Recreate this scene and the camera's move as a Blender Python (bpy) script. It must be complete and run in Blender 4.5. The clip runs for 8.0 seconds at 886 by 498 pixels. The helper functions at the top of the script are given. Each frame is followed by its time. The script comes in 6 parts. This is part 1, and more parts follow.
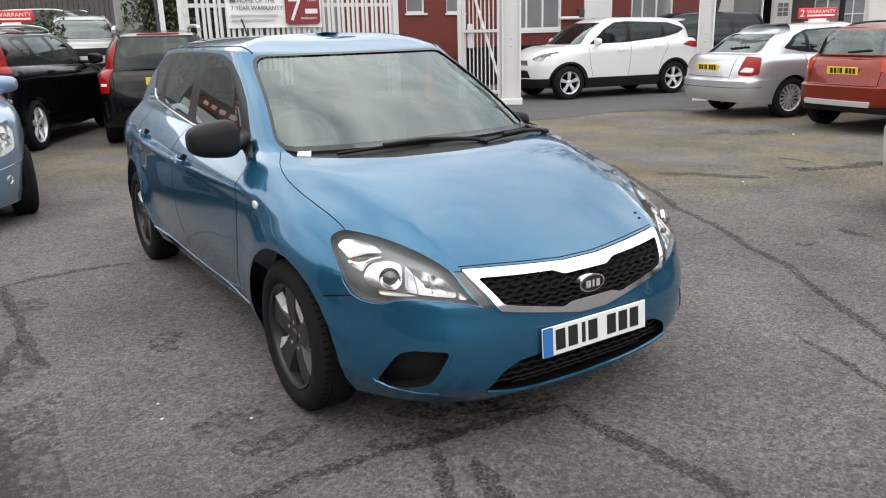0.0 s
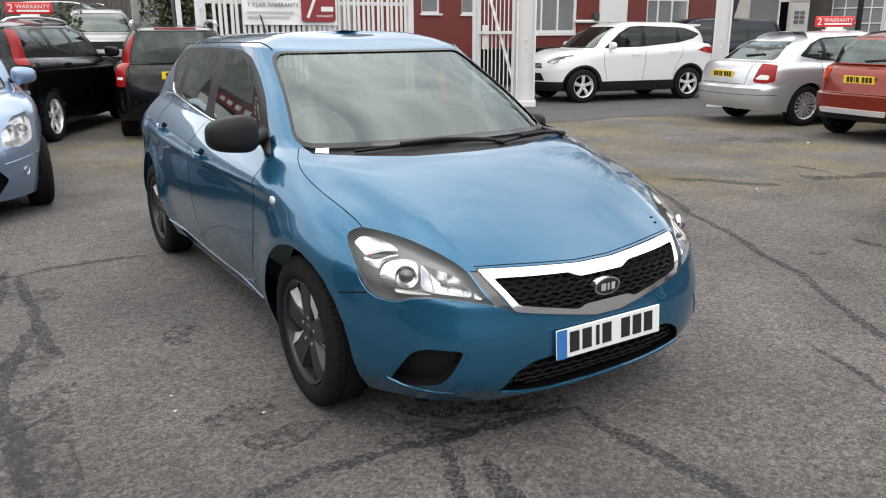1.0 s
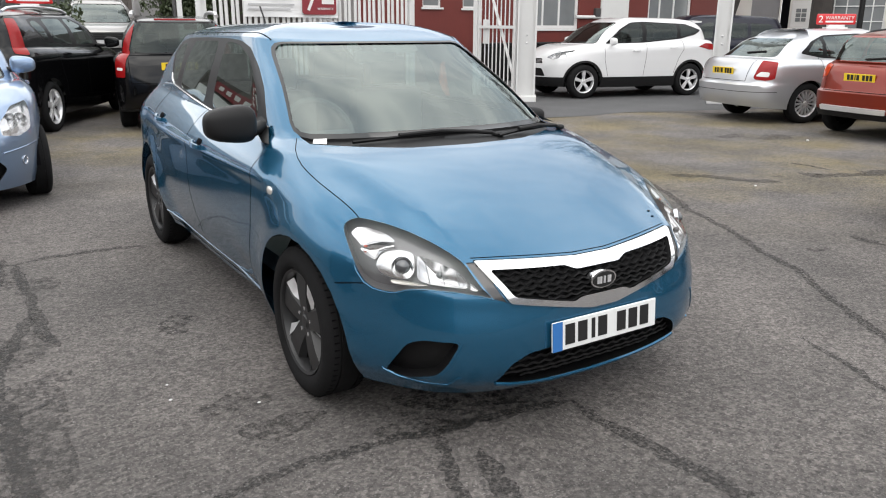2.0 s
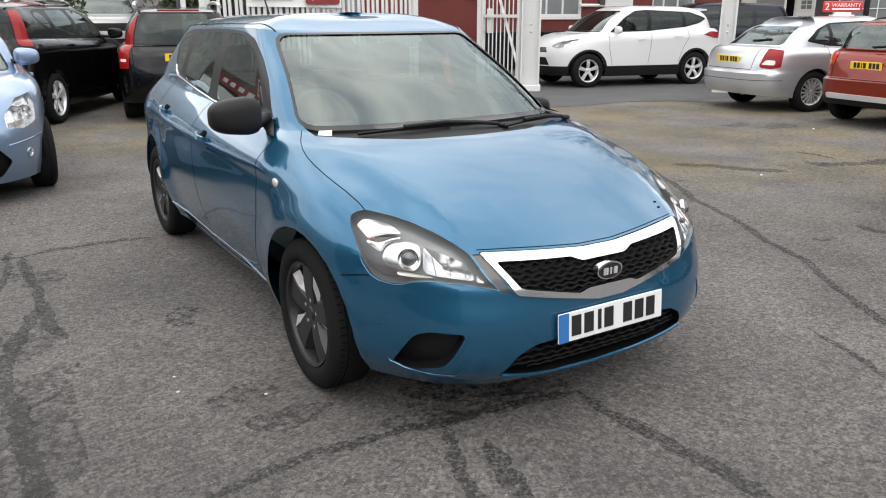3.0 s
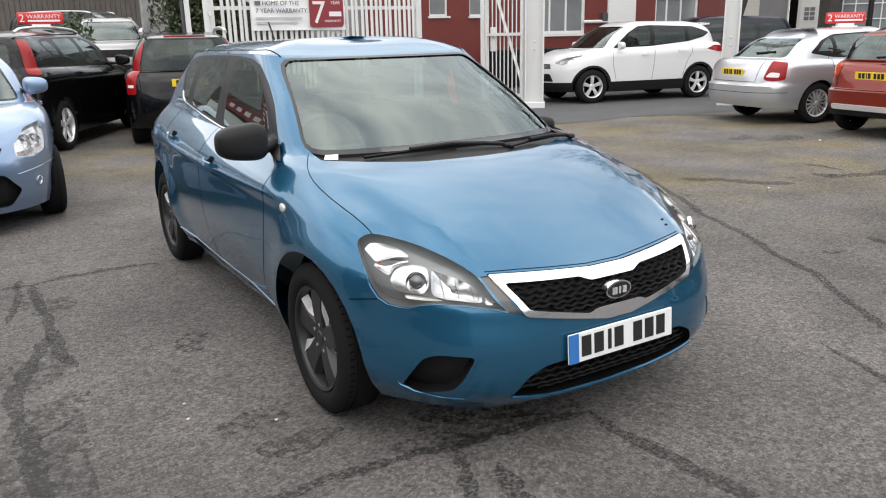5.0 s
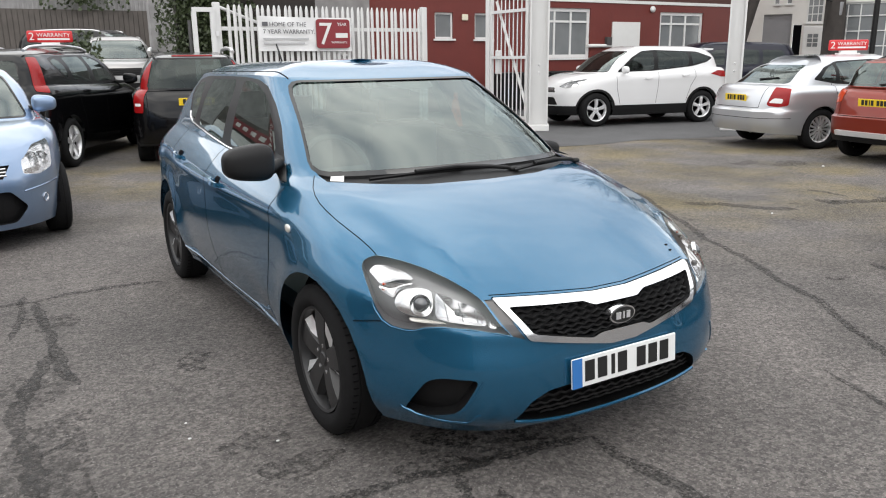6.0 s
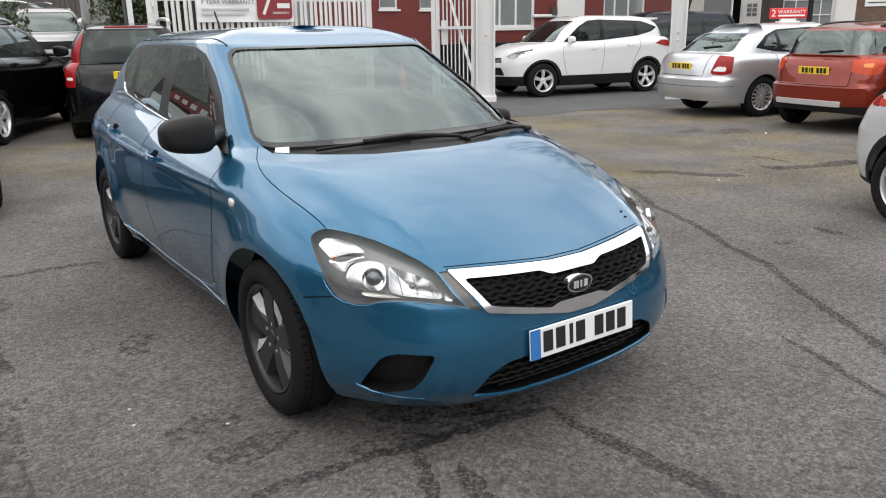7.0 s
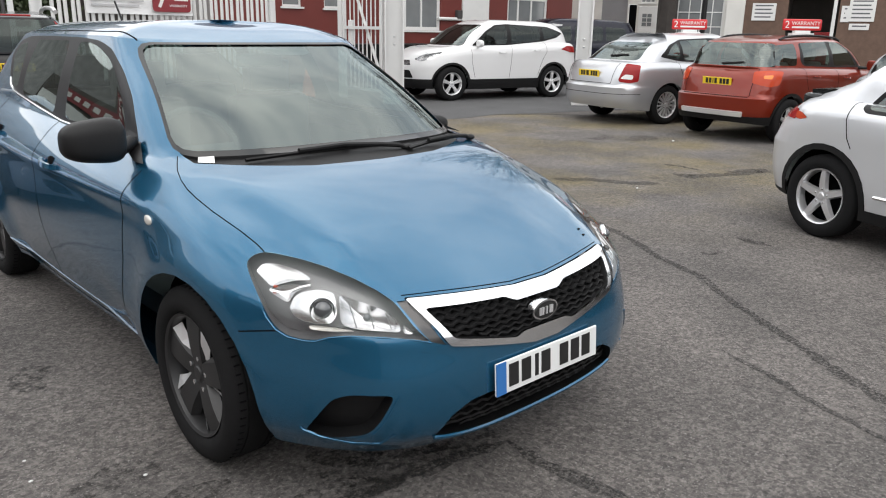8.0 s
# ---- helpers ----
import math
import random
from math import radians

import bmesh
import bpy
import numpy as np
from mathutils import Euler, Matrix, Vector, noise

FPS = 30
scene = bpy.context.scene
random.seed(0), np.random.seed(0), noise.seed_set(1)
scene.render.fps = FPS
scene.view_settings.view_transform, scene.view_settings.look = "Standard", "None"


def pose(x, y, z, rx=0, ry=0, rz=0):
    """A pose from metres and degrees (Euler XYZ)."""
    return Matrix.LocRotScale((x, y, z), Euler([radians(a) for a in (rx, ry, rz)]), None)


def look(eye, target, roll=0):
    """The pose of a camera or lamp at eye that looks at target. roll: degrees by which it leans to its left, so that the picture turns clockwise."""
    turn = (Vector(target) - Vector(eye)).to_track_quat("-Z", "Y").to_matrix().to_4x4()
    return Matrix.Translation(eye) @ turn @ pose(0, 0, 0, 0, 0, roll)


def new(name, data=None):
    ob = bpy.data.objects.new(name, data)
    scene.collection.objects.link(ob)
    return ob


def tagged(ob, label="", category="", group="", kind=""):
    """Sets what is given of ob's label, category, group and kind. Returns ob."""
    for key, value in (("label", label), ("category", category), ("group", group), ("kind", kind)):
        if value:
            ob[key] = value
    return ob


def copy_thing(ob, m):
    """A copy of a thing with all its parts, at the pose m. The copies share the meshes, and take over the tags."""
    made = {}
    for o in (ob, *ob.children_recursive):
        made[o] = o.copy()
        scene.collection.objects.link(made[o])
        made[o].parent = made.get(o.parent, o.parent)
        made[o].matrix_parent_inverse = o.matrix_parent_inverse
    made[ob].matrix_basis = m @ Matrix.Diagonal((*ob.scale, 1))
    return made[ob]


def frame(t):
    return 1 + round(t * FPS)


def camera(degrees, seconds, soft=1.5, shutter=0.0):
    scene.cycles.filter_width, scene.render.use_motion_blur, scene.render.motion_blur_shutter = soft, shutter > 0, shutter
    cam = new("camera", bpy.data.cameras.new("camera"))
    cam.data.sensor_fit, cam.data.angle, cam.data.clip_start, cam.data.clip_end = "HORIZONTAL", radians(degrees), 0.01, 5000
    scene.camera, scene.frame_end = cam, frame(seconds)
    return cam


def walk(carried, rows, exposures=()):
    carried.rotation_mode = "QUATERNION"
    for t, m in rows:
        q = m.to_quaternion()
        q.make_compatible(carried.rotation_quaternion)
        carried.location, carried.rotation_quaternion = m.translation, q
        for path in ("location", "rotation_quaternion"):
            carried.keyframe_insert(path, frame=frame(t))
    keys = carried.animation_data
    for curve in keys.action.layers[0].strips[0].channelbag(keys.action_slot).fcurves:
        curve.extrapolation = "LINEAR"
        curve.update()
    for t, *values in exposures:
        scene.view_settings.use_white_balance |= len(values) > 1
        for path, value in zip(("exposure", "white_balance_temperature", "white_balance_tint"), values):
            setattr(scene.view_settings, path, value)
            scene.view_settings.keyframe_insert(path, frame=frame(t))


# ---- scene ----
cam = camera(60.0, 8.0, soft=1.1)
PATH = [
    (0, (-1.915, -2.822, 1.492), (-0.871, -1.207, 0.943), -1.5),
    (0.5, (-1.938, -2.804, 1.497), (-0.911, -1.179, 0.944), -0.5),
    (1, (-1.944, -2.814, 1.49), (-0.918, -1.187, 0.943), -0.3),
    (2.5, (-1.936, -2.822, 1.476), (-0.911, -1.202, 0.905), 0.5),
    (3, (-1.942, -2.815, 1.484), (-0.929, -1.193, 0.899), -0.0),
    (3.5, (-1.95, -2.81, 1.488), (-0.942, -1.187, 0.897), -0.2),
    (4, (-1.943, -2.811, 1.494), (-0.937, -1.179, 0.925), -1.2),
    (4.5, (-1.934, -2.809, 1.496), (-0.928, -1.174, 0.933), -1.3),
    (6, (-1.947, -2.811, 1.512), (-0.942, -1.153, 1.022), -0.6),
    (6.5, (-1.939, -2.796, 1.494), (-0.904, -1.168, 0.969), 0.4),
    (7, (-1.909, -2.729, 1.478), (-0.805, -1.157, 0.921), -0.9),
    (7.5, (-1.876, -2.576, 1.465), (-0.674, -1.072, 0.922), -1.4),
    (8, (-1.883, -2.391, 1.476), (-0.576, -0.982, 0.922), 1.0),
]
walk(cam, [(t, look(eye, target, roll)) for t, eye, target, roll in PATH], [(0, 1.00), (3, 1.07), (4.5, 1.06), (6, 1.01), (6.5, 0.99), (7, 0.95), (8, 0.90)])

from mathutils.bvhtree import BVHTree


# ---- world and sun: bright broken cloud ----
world = bpy.data.worlds.new("sky")
scene.world = world
world.use_nodes = True
wn, wl = world.node_tree.nodes, world.node_tree.links
wn.clear()
sky = wn.new("ShaderNodeTexSky")
sky.sky_type, sky.sun_disc = "NISHITA", False
sky.sun_elevation, sky.sun_rotation = radians(48), radians(200)
co = wn.new("ShaderNodeTexCoord")
mp = wn.new("ShaderNodeMapping")
mp.inputs["Scale"].default_value = (1.6, 1.6, 4.5)
nz = wn.new("ShaderNodeTexNoise")
nz.inputs["Scale"].default_value, nz.inputs["Detail"].default_value, nz.inputs["Roughness"].default_value = 1.3, 7, 0.58
rp = wn.new("ShaderNodeValToRGB")
rp.color_ramp.elements[0].position, rp.color_ramp.elements[1].position = 0.36, 0.62
cl = wn.new("ShaderNodeMix")
cl.data_type = "RGBA"
cl.inputs[6].default_value, cl.inputs[7].default_value = (6.3, 6.7, 7.3, 1), (14.0, 13.7, 13.3, 1)
mix = wn.new("ShaderNodeMix")
mix.data_type = "RGBA"
mix.inputs[0].default_value = 0.93
bg, wo = wn.new("ShaderNodeBackground"), wn.new("ShaderNodeOutputWorld")
bg.inputs[1].default_value = 0.10
wl.new(co.outputs["Generated"], mp.inputs[0]); wl.new(mp.outputs[0], nz.inputs["Vector"])
wl.new(nz.outputs["Fac"], rp.inputs[0]); wl.new(rp.outputs[0], cl.inputs[0])
wl.new(sky.outputs[0], mix.inputs[6]); wl.new(cl.outputs[2], mix.inputs[7])
wl.new(mix.outputs[2], bg.inputs[0]); wl.new(bg.outputs[0], wo.inputs[0])
sun_lamp = bpy.data.lights.new("sun", "SUN")
sun_lamp.energy, sun_lamp.angle, sun_lamp.color = 0.55, radians(60), (1, 0.96, 0.9)
sun_ob = new("sun", sun_lamp)
sun_ob.matrix_world = look((-4, -6, 12), (0, 0, 0))


# ---- materials ----
def mat(name, color, rough=0.5, metal=0.0, coat=0.0, vary=0.0, scale=8.0, bump=0.0, bscale=60.0, spec=0.5, emit=0.0):
    m = bpy.data.materials.new(name)
    m.use_nodes = True
    n, l = m.node_tree.nodes, m.node_tree.links
    b = n["Principled BSDF"]
    b.inputs["Base Color"].default_value = (*color, 1)
    b.inputs["Roughness"].default_value, b.inputs["Metallic"].default_value = rough, metal
    b.inputs["Coat Weight"].default_value, b.inputs["Coat Roughness"].default_value = coat, 0.03
    b.inputs["Specular IOR Level"].default_value = spec
    if emit:
        b.inputs["Emission Color"].default_value, b.inputs["Emission Strength"].default_value = (*color, 1), emit
    tc = n.new("ShaderNodeTexCoord")
    if vary:
        t = n.new("ShaderNodeTexNoise")
        t.inputs["Scale"].default_value, t.inputs["Detail"].default_value = scale, 6
        r = n.new("ShaderNodeMapRange")
        r.inputs["To Min"].default_value, r.inputs["To Max"].default_value = 1 - vary, 1 + vary
        v = n.new("ShaderNodeMix")
        v.data_type, v.blend_type = "RGBA", "MULTIPLY"
        v.inputs[0].default_value, v.inputs[6].default_value = 1, (*color, 1)
        l.new(tc.outputs["Object"], t.inputs["Vector"]); l.new(t.outputs["Fac"], r.inputs[0])
        l.new(r.outputs[0], v.inputs[7]); l.new(v.outputs[2], b.inputs["Base Color"])
    if bump:
        t = n.new("ShaderNodeTexNoise")
        t.inputs["Scale"].default_value, t.inputs["Detail"].default_value = bscale, 4
        u = n.new("ShaderNodeBump")
        u.inputs["Strength"].default_value, u.inputs["Distance"].default_value = bump, 0.01
        l.new(tc.outputs["Object"], t.inputs["Vector"]); l.new(t.outputs["Fac"], u.inputs["Height"])
        l.new(u.outputs[0], b.inputs["Normal"])
    return m


def glass_mat(name, tint, gloss=1.0, ior=1.75):
    """Thin pane: tinted see-through with a gloss that grows towards grazing views, alike from both sides."""
    m = bpy.data.materials.new(name)
    m.use_nodes = True
    n, l = m.node_tree.nodes, m.node_tree.links
    n.clear()
    t, g, w = n.new("ShaderNodeBsdfTransparent"), n.new("ShaderNodeBsdfGlossy"), n.new("ShaderNodeLayerWeight")
    p, f = n.new("ShaderNodeMath"), n.new("ShaderNodeMapRange")
    x, o = n.new("ShaderNodeMixShader"), n.new("ShaderNodeOutputMaterial")
    t.inputs[0].default_value, g.inputs[0].default_value, g.inputs["Roughness"].default_value = (*tint, 1), (gloss * .90, gloss, gloss * .97, 1), 0.01
    w.inputs[0].default_value, p.operation, p.inputs[1].default_value = 0.5, "POWER", 5.0
    f.inputs["To Min"].default_value = ((ior - 1) / (ior + 1)) ** 2
    l.new(w.outputs["Facing"], p.inputs[0]); l.new(p.outputs[0], f.inputs["Value"])
    l.new(f.outputs[0], x.inputs[0]); l.new(t.outputs[0], x.inputs[1]); l.new(g.outputs[0], x.inputs[2]); l.new(x.outputs[0], o.inputs[0])
    return m


M = {}
M["blue"] = mat("blue_paint", (0.012, 0.110, 0.210), 0.26, 0.66, 1.0)
M["pale_blue"] = mat("pale_blue_paint", (0.20, 0.28, 0.41), 0.33, 0.7, 1.0)
M["black_paint"] = mat("black_paint", (0.003, 0.003, 0.0035), 0.15, 0.0, 0.25, spec=0.22)
M["navy"] = mat("navy_paint", (0.004, 0.005, 0.014), 0.25, 0.0, 0.15, spec=0.25)
M["white_paint"] = mat("white_paint", (0.66, 0.66, 0.665), 0.35, 0, 1.0)
M["silver"] = mat("silver_paint", (0.52, 0.53, 0.55), 0.34, 0.7, 1.0)
M["silver2"] = mat("light_silver_paint", (0.66, 0.67, 0.69), 0.34, 0.5, 1.0)
M["grey_silver"] = mat("grey_silver_paint", (0.26, 0.255, 0.25), 0.34, 0.6, 1.0)
M["red_paint"] = mat("red_orange_paint", (0.19, 0.014, 0.002), 0.28, 0.45, 0.7)
M["orange_lens"] = mat("orange_lens", (0.42, 0.045, 0.012), 0.2, 0, 0.15, spec=0.3)
M["bright_alloy"] = mat("bright_alloy", (0.78, 0.78, 0.79), 0.28, 0.6)
M["plastic"] = mat("black_plastic", (0.008, 0.008, 0.0085), 0.5, spec=0.26, bump=0.15, bscale=400)
M["gap"] = mat("dark_gap", (0.003, 0.003, 0.004), 0.9, spec=0.1)
M["rubber"] = mat("tyre_rubber", (0.010, 0.010, 0.0105), 0.9, spec=0.15, vary=0.25, scale=30, bump=0.2, bscale=200)
M["chrome"] = mat("chrome", (0.82, 0.83, 0.84), 0.14, 1.0)
M["reflector"] = mat("lamp_reflector", (0.66, 0.66, 0.67), 0.2, 0.9)
M["alloy"] = mat("alloy", (0.70, 0.70, 0.71), 0.3, 0.75)
M["steel_dark"] = mat("dark_rim", (0.022, 0.022, 0.023), 0.4, 0.2)
M["glass"] = glass_mat("car_glass", (0.35, 0.44, 0.42), ior=2.3)
M["side_glass"] = glass_mat("tinted_glass", (0.30, 0.36, 0.34), ior=2.05)
M["screen_band"] = mat("screen_band", (0.008, 0.009, 0.009), 0.2, 0, 0.5, spec=0.3)
M["lens"] = glass_mat("clear_lens", (0.92, 0.92, 0.92), ior=1.4)
M["red_lens"] = mat("red_lens", (0.24, 0.006, 0.007), 0.25, 0, 0.08, spec=0.25)
M["amber"] = mat("amber_lens", (0.75, 0.19, 0.012), 0.2, 0, 0.5)
M["lamp_dark"] = mat("lamp_housing", (0.055, 0.054, 0.055), 0.35, 0.0)
M["lamp_bezel"] = mat("grey_lamp_bezel", (0.16, 0.16, 0.165), 0.3, 0.35, vary=0.1, scale=20)
M["interior"] = mat("grey_cabin", (0.13, 0.135, 0.135), 0.8, vary=0.2)
M["plate_white"] = mat("plate_white", (0.72, 0.73, 0.72), 0.35)
M["plate_yellow"] = mat("plate_yellow", (0.72, 0.50, 0.02), 0.35)
M["plate_blue"] = mat("plate_blue_band", (0.03, 0.15, 0.42), 0.4)
M["smoked_chrome"] = mat("smoked_chrome", (0.09, 0.088, 0.088), 0.25, 0.9)
M["projector"] = mat("projector_lens", (0.08, 0.085, 0.09), 0.03, 0.3, 1.0)
M["clear_plastic"] = mat("clear_plastic", (0.62, 0.60, 0.56), 0.12, 0.2, 1.0)
M["pale_edge"] = mat("pale_edge", (0.30, 0.36, 0.42), 0.25, 0.8)
M["trim_black"] = mat("black_trim", (0.005, 0.005, 0.0055), 0.35, spec=0.22)
M["privacy"] = glass_mat("dark_tinted_glass", (0.16, 0.18, 0.175), ior=1.5)
M["ink"] = mat("black_ink", (0.01, 0.01, 0.01), 0.5)
M["white_steel"] = mat("white_painted_steel", (0.60, 0.60, 0.595), 0.45, vary=0.06, scale=3, bump=0.05)
M["red_wall"] = mat("red_painted_brick", (0.120, 0.017, 0.012), 0.6, vary=0.15, scale=2, bump=0.3, bscale=12)
M["trim"] = mat("white_trim", (0.62, 0.62, 0.61), 0.45, vary=0.05)
M["window_dark"] = mat("window_pane", (0.17, 0.18, 0.185), 0.08, vary=0.3, scale=1.5)
M["concrete"] = mat("grey_concrete", (0.30, 0.29, 0.28), 0.85, vary=0.25, scale=1.2, bump=0.3, bscale=20)
M["sign_red"] = mat("sign_red", (0.50, 0.016, 0.02), 0.4)
M["red_dark"] = mat("dark_red_brick", (0.06, 0.02, 0.016), 0.75, vary=0.2, scale=3, bump=0.4, bscale=14)
M["cream"] = mat("cream_plastic", (0.62, 0.58, 0.46), 0.5)
M["orange"] = mat("orange_plastic", (0.75, 0.13, 0.03), 0.5)
M["banner"] = mat("banner_vinyl", (0.70, 0.70, 0.70), 0.5, vary=0.05, scale=2)
M["grey_ink"] = mat("grey_ink", (0.10, 0.10, 0.11), 0.6)
M["pale_ink"] = mat("pale_ink", (0.42, 0.42, 0.43), 0.6)
M["maroon"] = mat("maroon_print", (0.20, 0.015, 0.022), 0.45)
M["board_dark"] = mat("weathered_board", (0.085, 0.075, 0.068), 0.9, vary=0.4, scale=2.5, bump=0.4, bscale=15)
M["sheet"] = mat("ribbed_sheet", (0.27, 0.265, 0.265), 0.8, vary=0.5, scale=2.5)
M["ivy"] = mat("ivy_leaf", (0.035, 0.05, 0.018), 0.55, vary=0.5, scale=4)
M["bark"] = mat("bark", (0.035, 0.03, 0.027), 0.9, vary=0.4, scale=6, bump=0.8, bscale=22)
M["render_white"] = mat("white_render", (0.62, 0.61, 0.58), 0.8, vary=0.12, scale=1.5, bump=0.2, bscale=20)
M["lamp_grey"] = mat("grey_steel", (0.24, 0.24, 0.25), 0.5, 0.2, vary=0.1, scale=3)
M["brown_brick"] = mat("brown_brick", (0.12, 0.075, 0.055), 0.85, vary=0.35, scale=6, bump=0.5, bscale=14)
M["sign_white"] = mat("sign_white", (0.66, 0.66, 0.65), 0.5)


# ---- mesh helpers ----
def part(name, bm, material, parent=None, label="", smooth=False, sharp=35):
    me = bpy.data.meshes.new(name)
    if smooth:
        bm.normal_update()
        for f in bm.faces:
            f.smooth = True
        for e in bm.edges:
            if len(e.link_faces) == 2 and e.calc_face_angle(0) > radians(sharp):
                e.smooth = False
    bm.to_mesh(me)
    bm.free()
    for x in material if isinstance(material, (list, tuple)) else [material]:
        me.materials.append(x)
    ob = new(name, me)
    if parent:
        ob.parent = parent
    if label:
        ob["label"] = label
    return ob


def box(bm, lo, hi, m=None, mi=0):
    v = [bm.verts.new((x, y, z)) for z in (lo[2], hi[2]) for y in (lo[1], hi[1]) for x in (lo[0], hi[0])]
    if m:
        for p in v:
            p.co = m @ p.co
    for q in ((0, 2, 3, 1), (4, 5, 7, 6), (0, 1, 5, 4), (2, 6, 7, 3), (0, 4, 6, 2), (1, 3, 7, 5)):
        bm.faces.new([v[i] for i in q]).material_index = mi
    return v


def boxes(*items):
    bm = bmesh.new()
    for lo, hi in items:
        box(bm, lo, hi)
    return bm


def bevelled(lo, hi, r=0.01, seg=2):
    bm = boxes((lo, hi))
    bmesh.ops.bevel(bm, geom=bm.edges[:], offset=r, segments=seg, affect="EDGES", profile=0.5)
    return bm


def lathe(profile, seg=40, mi=0, bm=None):
    """Turned about the X axis: profile of (x, radius)."""
    bm = bm or bmesh.new()
    rows = []
    for x, r in profile:
        rows.append([bm.verts.new((x, r * math.cos(a * 2 * math.pi / seg), r * math.sin(a * 2 * math.pi / seg))) for a in range(seg)])
    for a, b in zip(rows, rows[1:]):
        for i in range(seg):
            j = (i + 1) % seg
            bm.faces.new((a[i], a[j], b[j], b[i])).material_index = mi
    return bm


def fix(bm):
    bmesh.ops.recalc_face_normals(bm, faces=bm.faces[:])
    return bm


# ---- car shell ----
def plan_ring(p, m):
    """Half ring, nose to tail: p = yf, yr, hw front, hw rear, nf, nr, zf, z at ya, z at yb, zr, ya, yb."""
    yf, yr, h1, h2, nf, nr, zf, z1, z2, zr, ya, yb = p
    def run(y0, yc, h, n, za, zb, count):
        a = np.linspace(0, math.pi / 2, 400)
        x, y = h * np.sin(a) ** (2 / n), yc + (y0 - yc) * np.cos(a) ** (2 / n)
        d = np.r_[0, np.cumsum(np.hypot(np.diff(x), np.diff(y)))]
        t = np.linspace(0, d[-1], count)
        x, y = np.interp(t, d, x), np.interp(t, d, y)
        q = (y - y0) / ((yc - y0) or 1.0)
        return np.stack([x, y, za + (zb - za) * q], 1)
    front = run(yf, ya, h1, nf, zf, z1, m[0] + 1)
    rear = run(yr, yb, h2, nr, zr, z2, m[2] + 1)[::-1]
    t = np.linspace(0, 1, m[1] + 1)[1:-1, None]
    mid = front[-1] * (1 - t) + rear[0] * t
    mid[:, 0] += 0.02 * np.sin(math.pi * t[:, 0]) * (h1 > 0.3)
    return np.concatenate([front, mid, rear])


def loft(rings, sharp, m, k, crease=None):
    """Rows of points between the rings, with smooth tangents broken at the rings named in sharp; crease: a ring and how far its tangents break, nose to tail."""
    p = np.array([plan_ring(r, m) for r in rings])
    d = np.maximum(np.linalg.norm(np.diff(p, axis=0), axis=2), 1e-4)
    slope = np.diff(p, axis=0) / d[..., None]
    n = len(p)
    up, dn = np.zeros_like(p), np.zeros_like(p)
    for i in range(n):
        if i == 0 or i == n - 1 or i in sharp:
            dn[i] = slope[max(i - 1, 0)]
            up[i] = slope[min(i, n - 2)]
        else:
            w = (d[i] / (d[i] + d[i - 1]))[:, None]
            up[i] = dn[i] = w * slope[i - 1] + (1 - w) * slope[i]
            if crease and i == crease[0]:
                a = np.interp(np.arange(p.shape[1]), *crease[1:])[:, None]
                up[i], dn[i] = up[i] * (1 - a) + slope[i] * a, dn[i] * (1 - a) + slope[i - 1] * a
    rows = [p[0]]
    for i in range(n - 1):
        for j in range(1, k + 1):
            t = j / k
            L = d[i][:, None]
            rows.append((2*t**3 - 3*t**2 + 1) * p[i] + (t**3 - 2*t**2 + t) * L * up[i] + (3*t**2 - 2*t**3) * p[i+1] + (t**3 - t**2) * L * dn[i+1])
    return np.array(rows)


def shell(rings, sharp, m=(24, 20, 16), k=4, shape=None, crease=None):
    rows = loft(rings, sharp, m, k, crease)
    if shape:
        rows = shape(rows)
    bm = bmesh.new()
    grid = []
    for row in rows:
        right = [bm.verts.new((-x, y, z)) for x, y, z in row]
        left = [bm.verts.new((x, y, z)) for x, y, z in row[1:-1]]
        grid.append(right + left[::-1])
    c = len(grid[0])
    for a, b in zip(grid, grid[1:]):
        for i in range(c):
            j = (i + 1) % c
            bm.faces.new((a[i], b[i], b[j], a[j]))
    bm.faces.new(grid[0])
    bmesh.ops.remove_doubles(bm, verts=bm.verts[:], dist=0.002)
    bmesh.ops.dissolve_degenerate(bm, edges=bm.edges[:], dist=0.0005)
    return fix(bm)


Z = Vector((0, 0, 1))
VIEW = {"side": (Vector((0, 1, 0)), Z), "front": (Vector((1, 0, 0)), Z), "top": (Vector((1, 0, 0)), Vector((0, 1, 0))),
        "corner_right": (Vector((.8, -.6, 0)), Z), "corner_left": (Vector((-.8, -.6, 0)), Z),
        "back_right": (Vector((.8, .6, 0)), Z), "back_left": (Vector((-.8, .6, 0)), Z)}


def inside(poly, x, y):
    hit = False
    for (x0, y0), (x1, y1) in zip(poly, poly[1:] + poly[:1]):
        if (y0 > y) != (y1 > y) and x < (x1 - x0) * (y - y0) / (y1 - y0) + x0:
            hit = not hit
    return hit


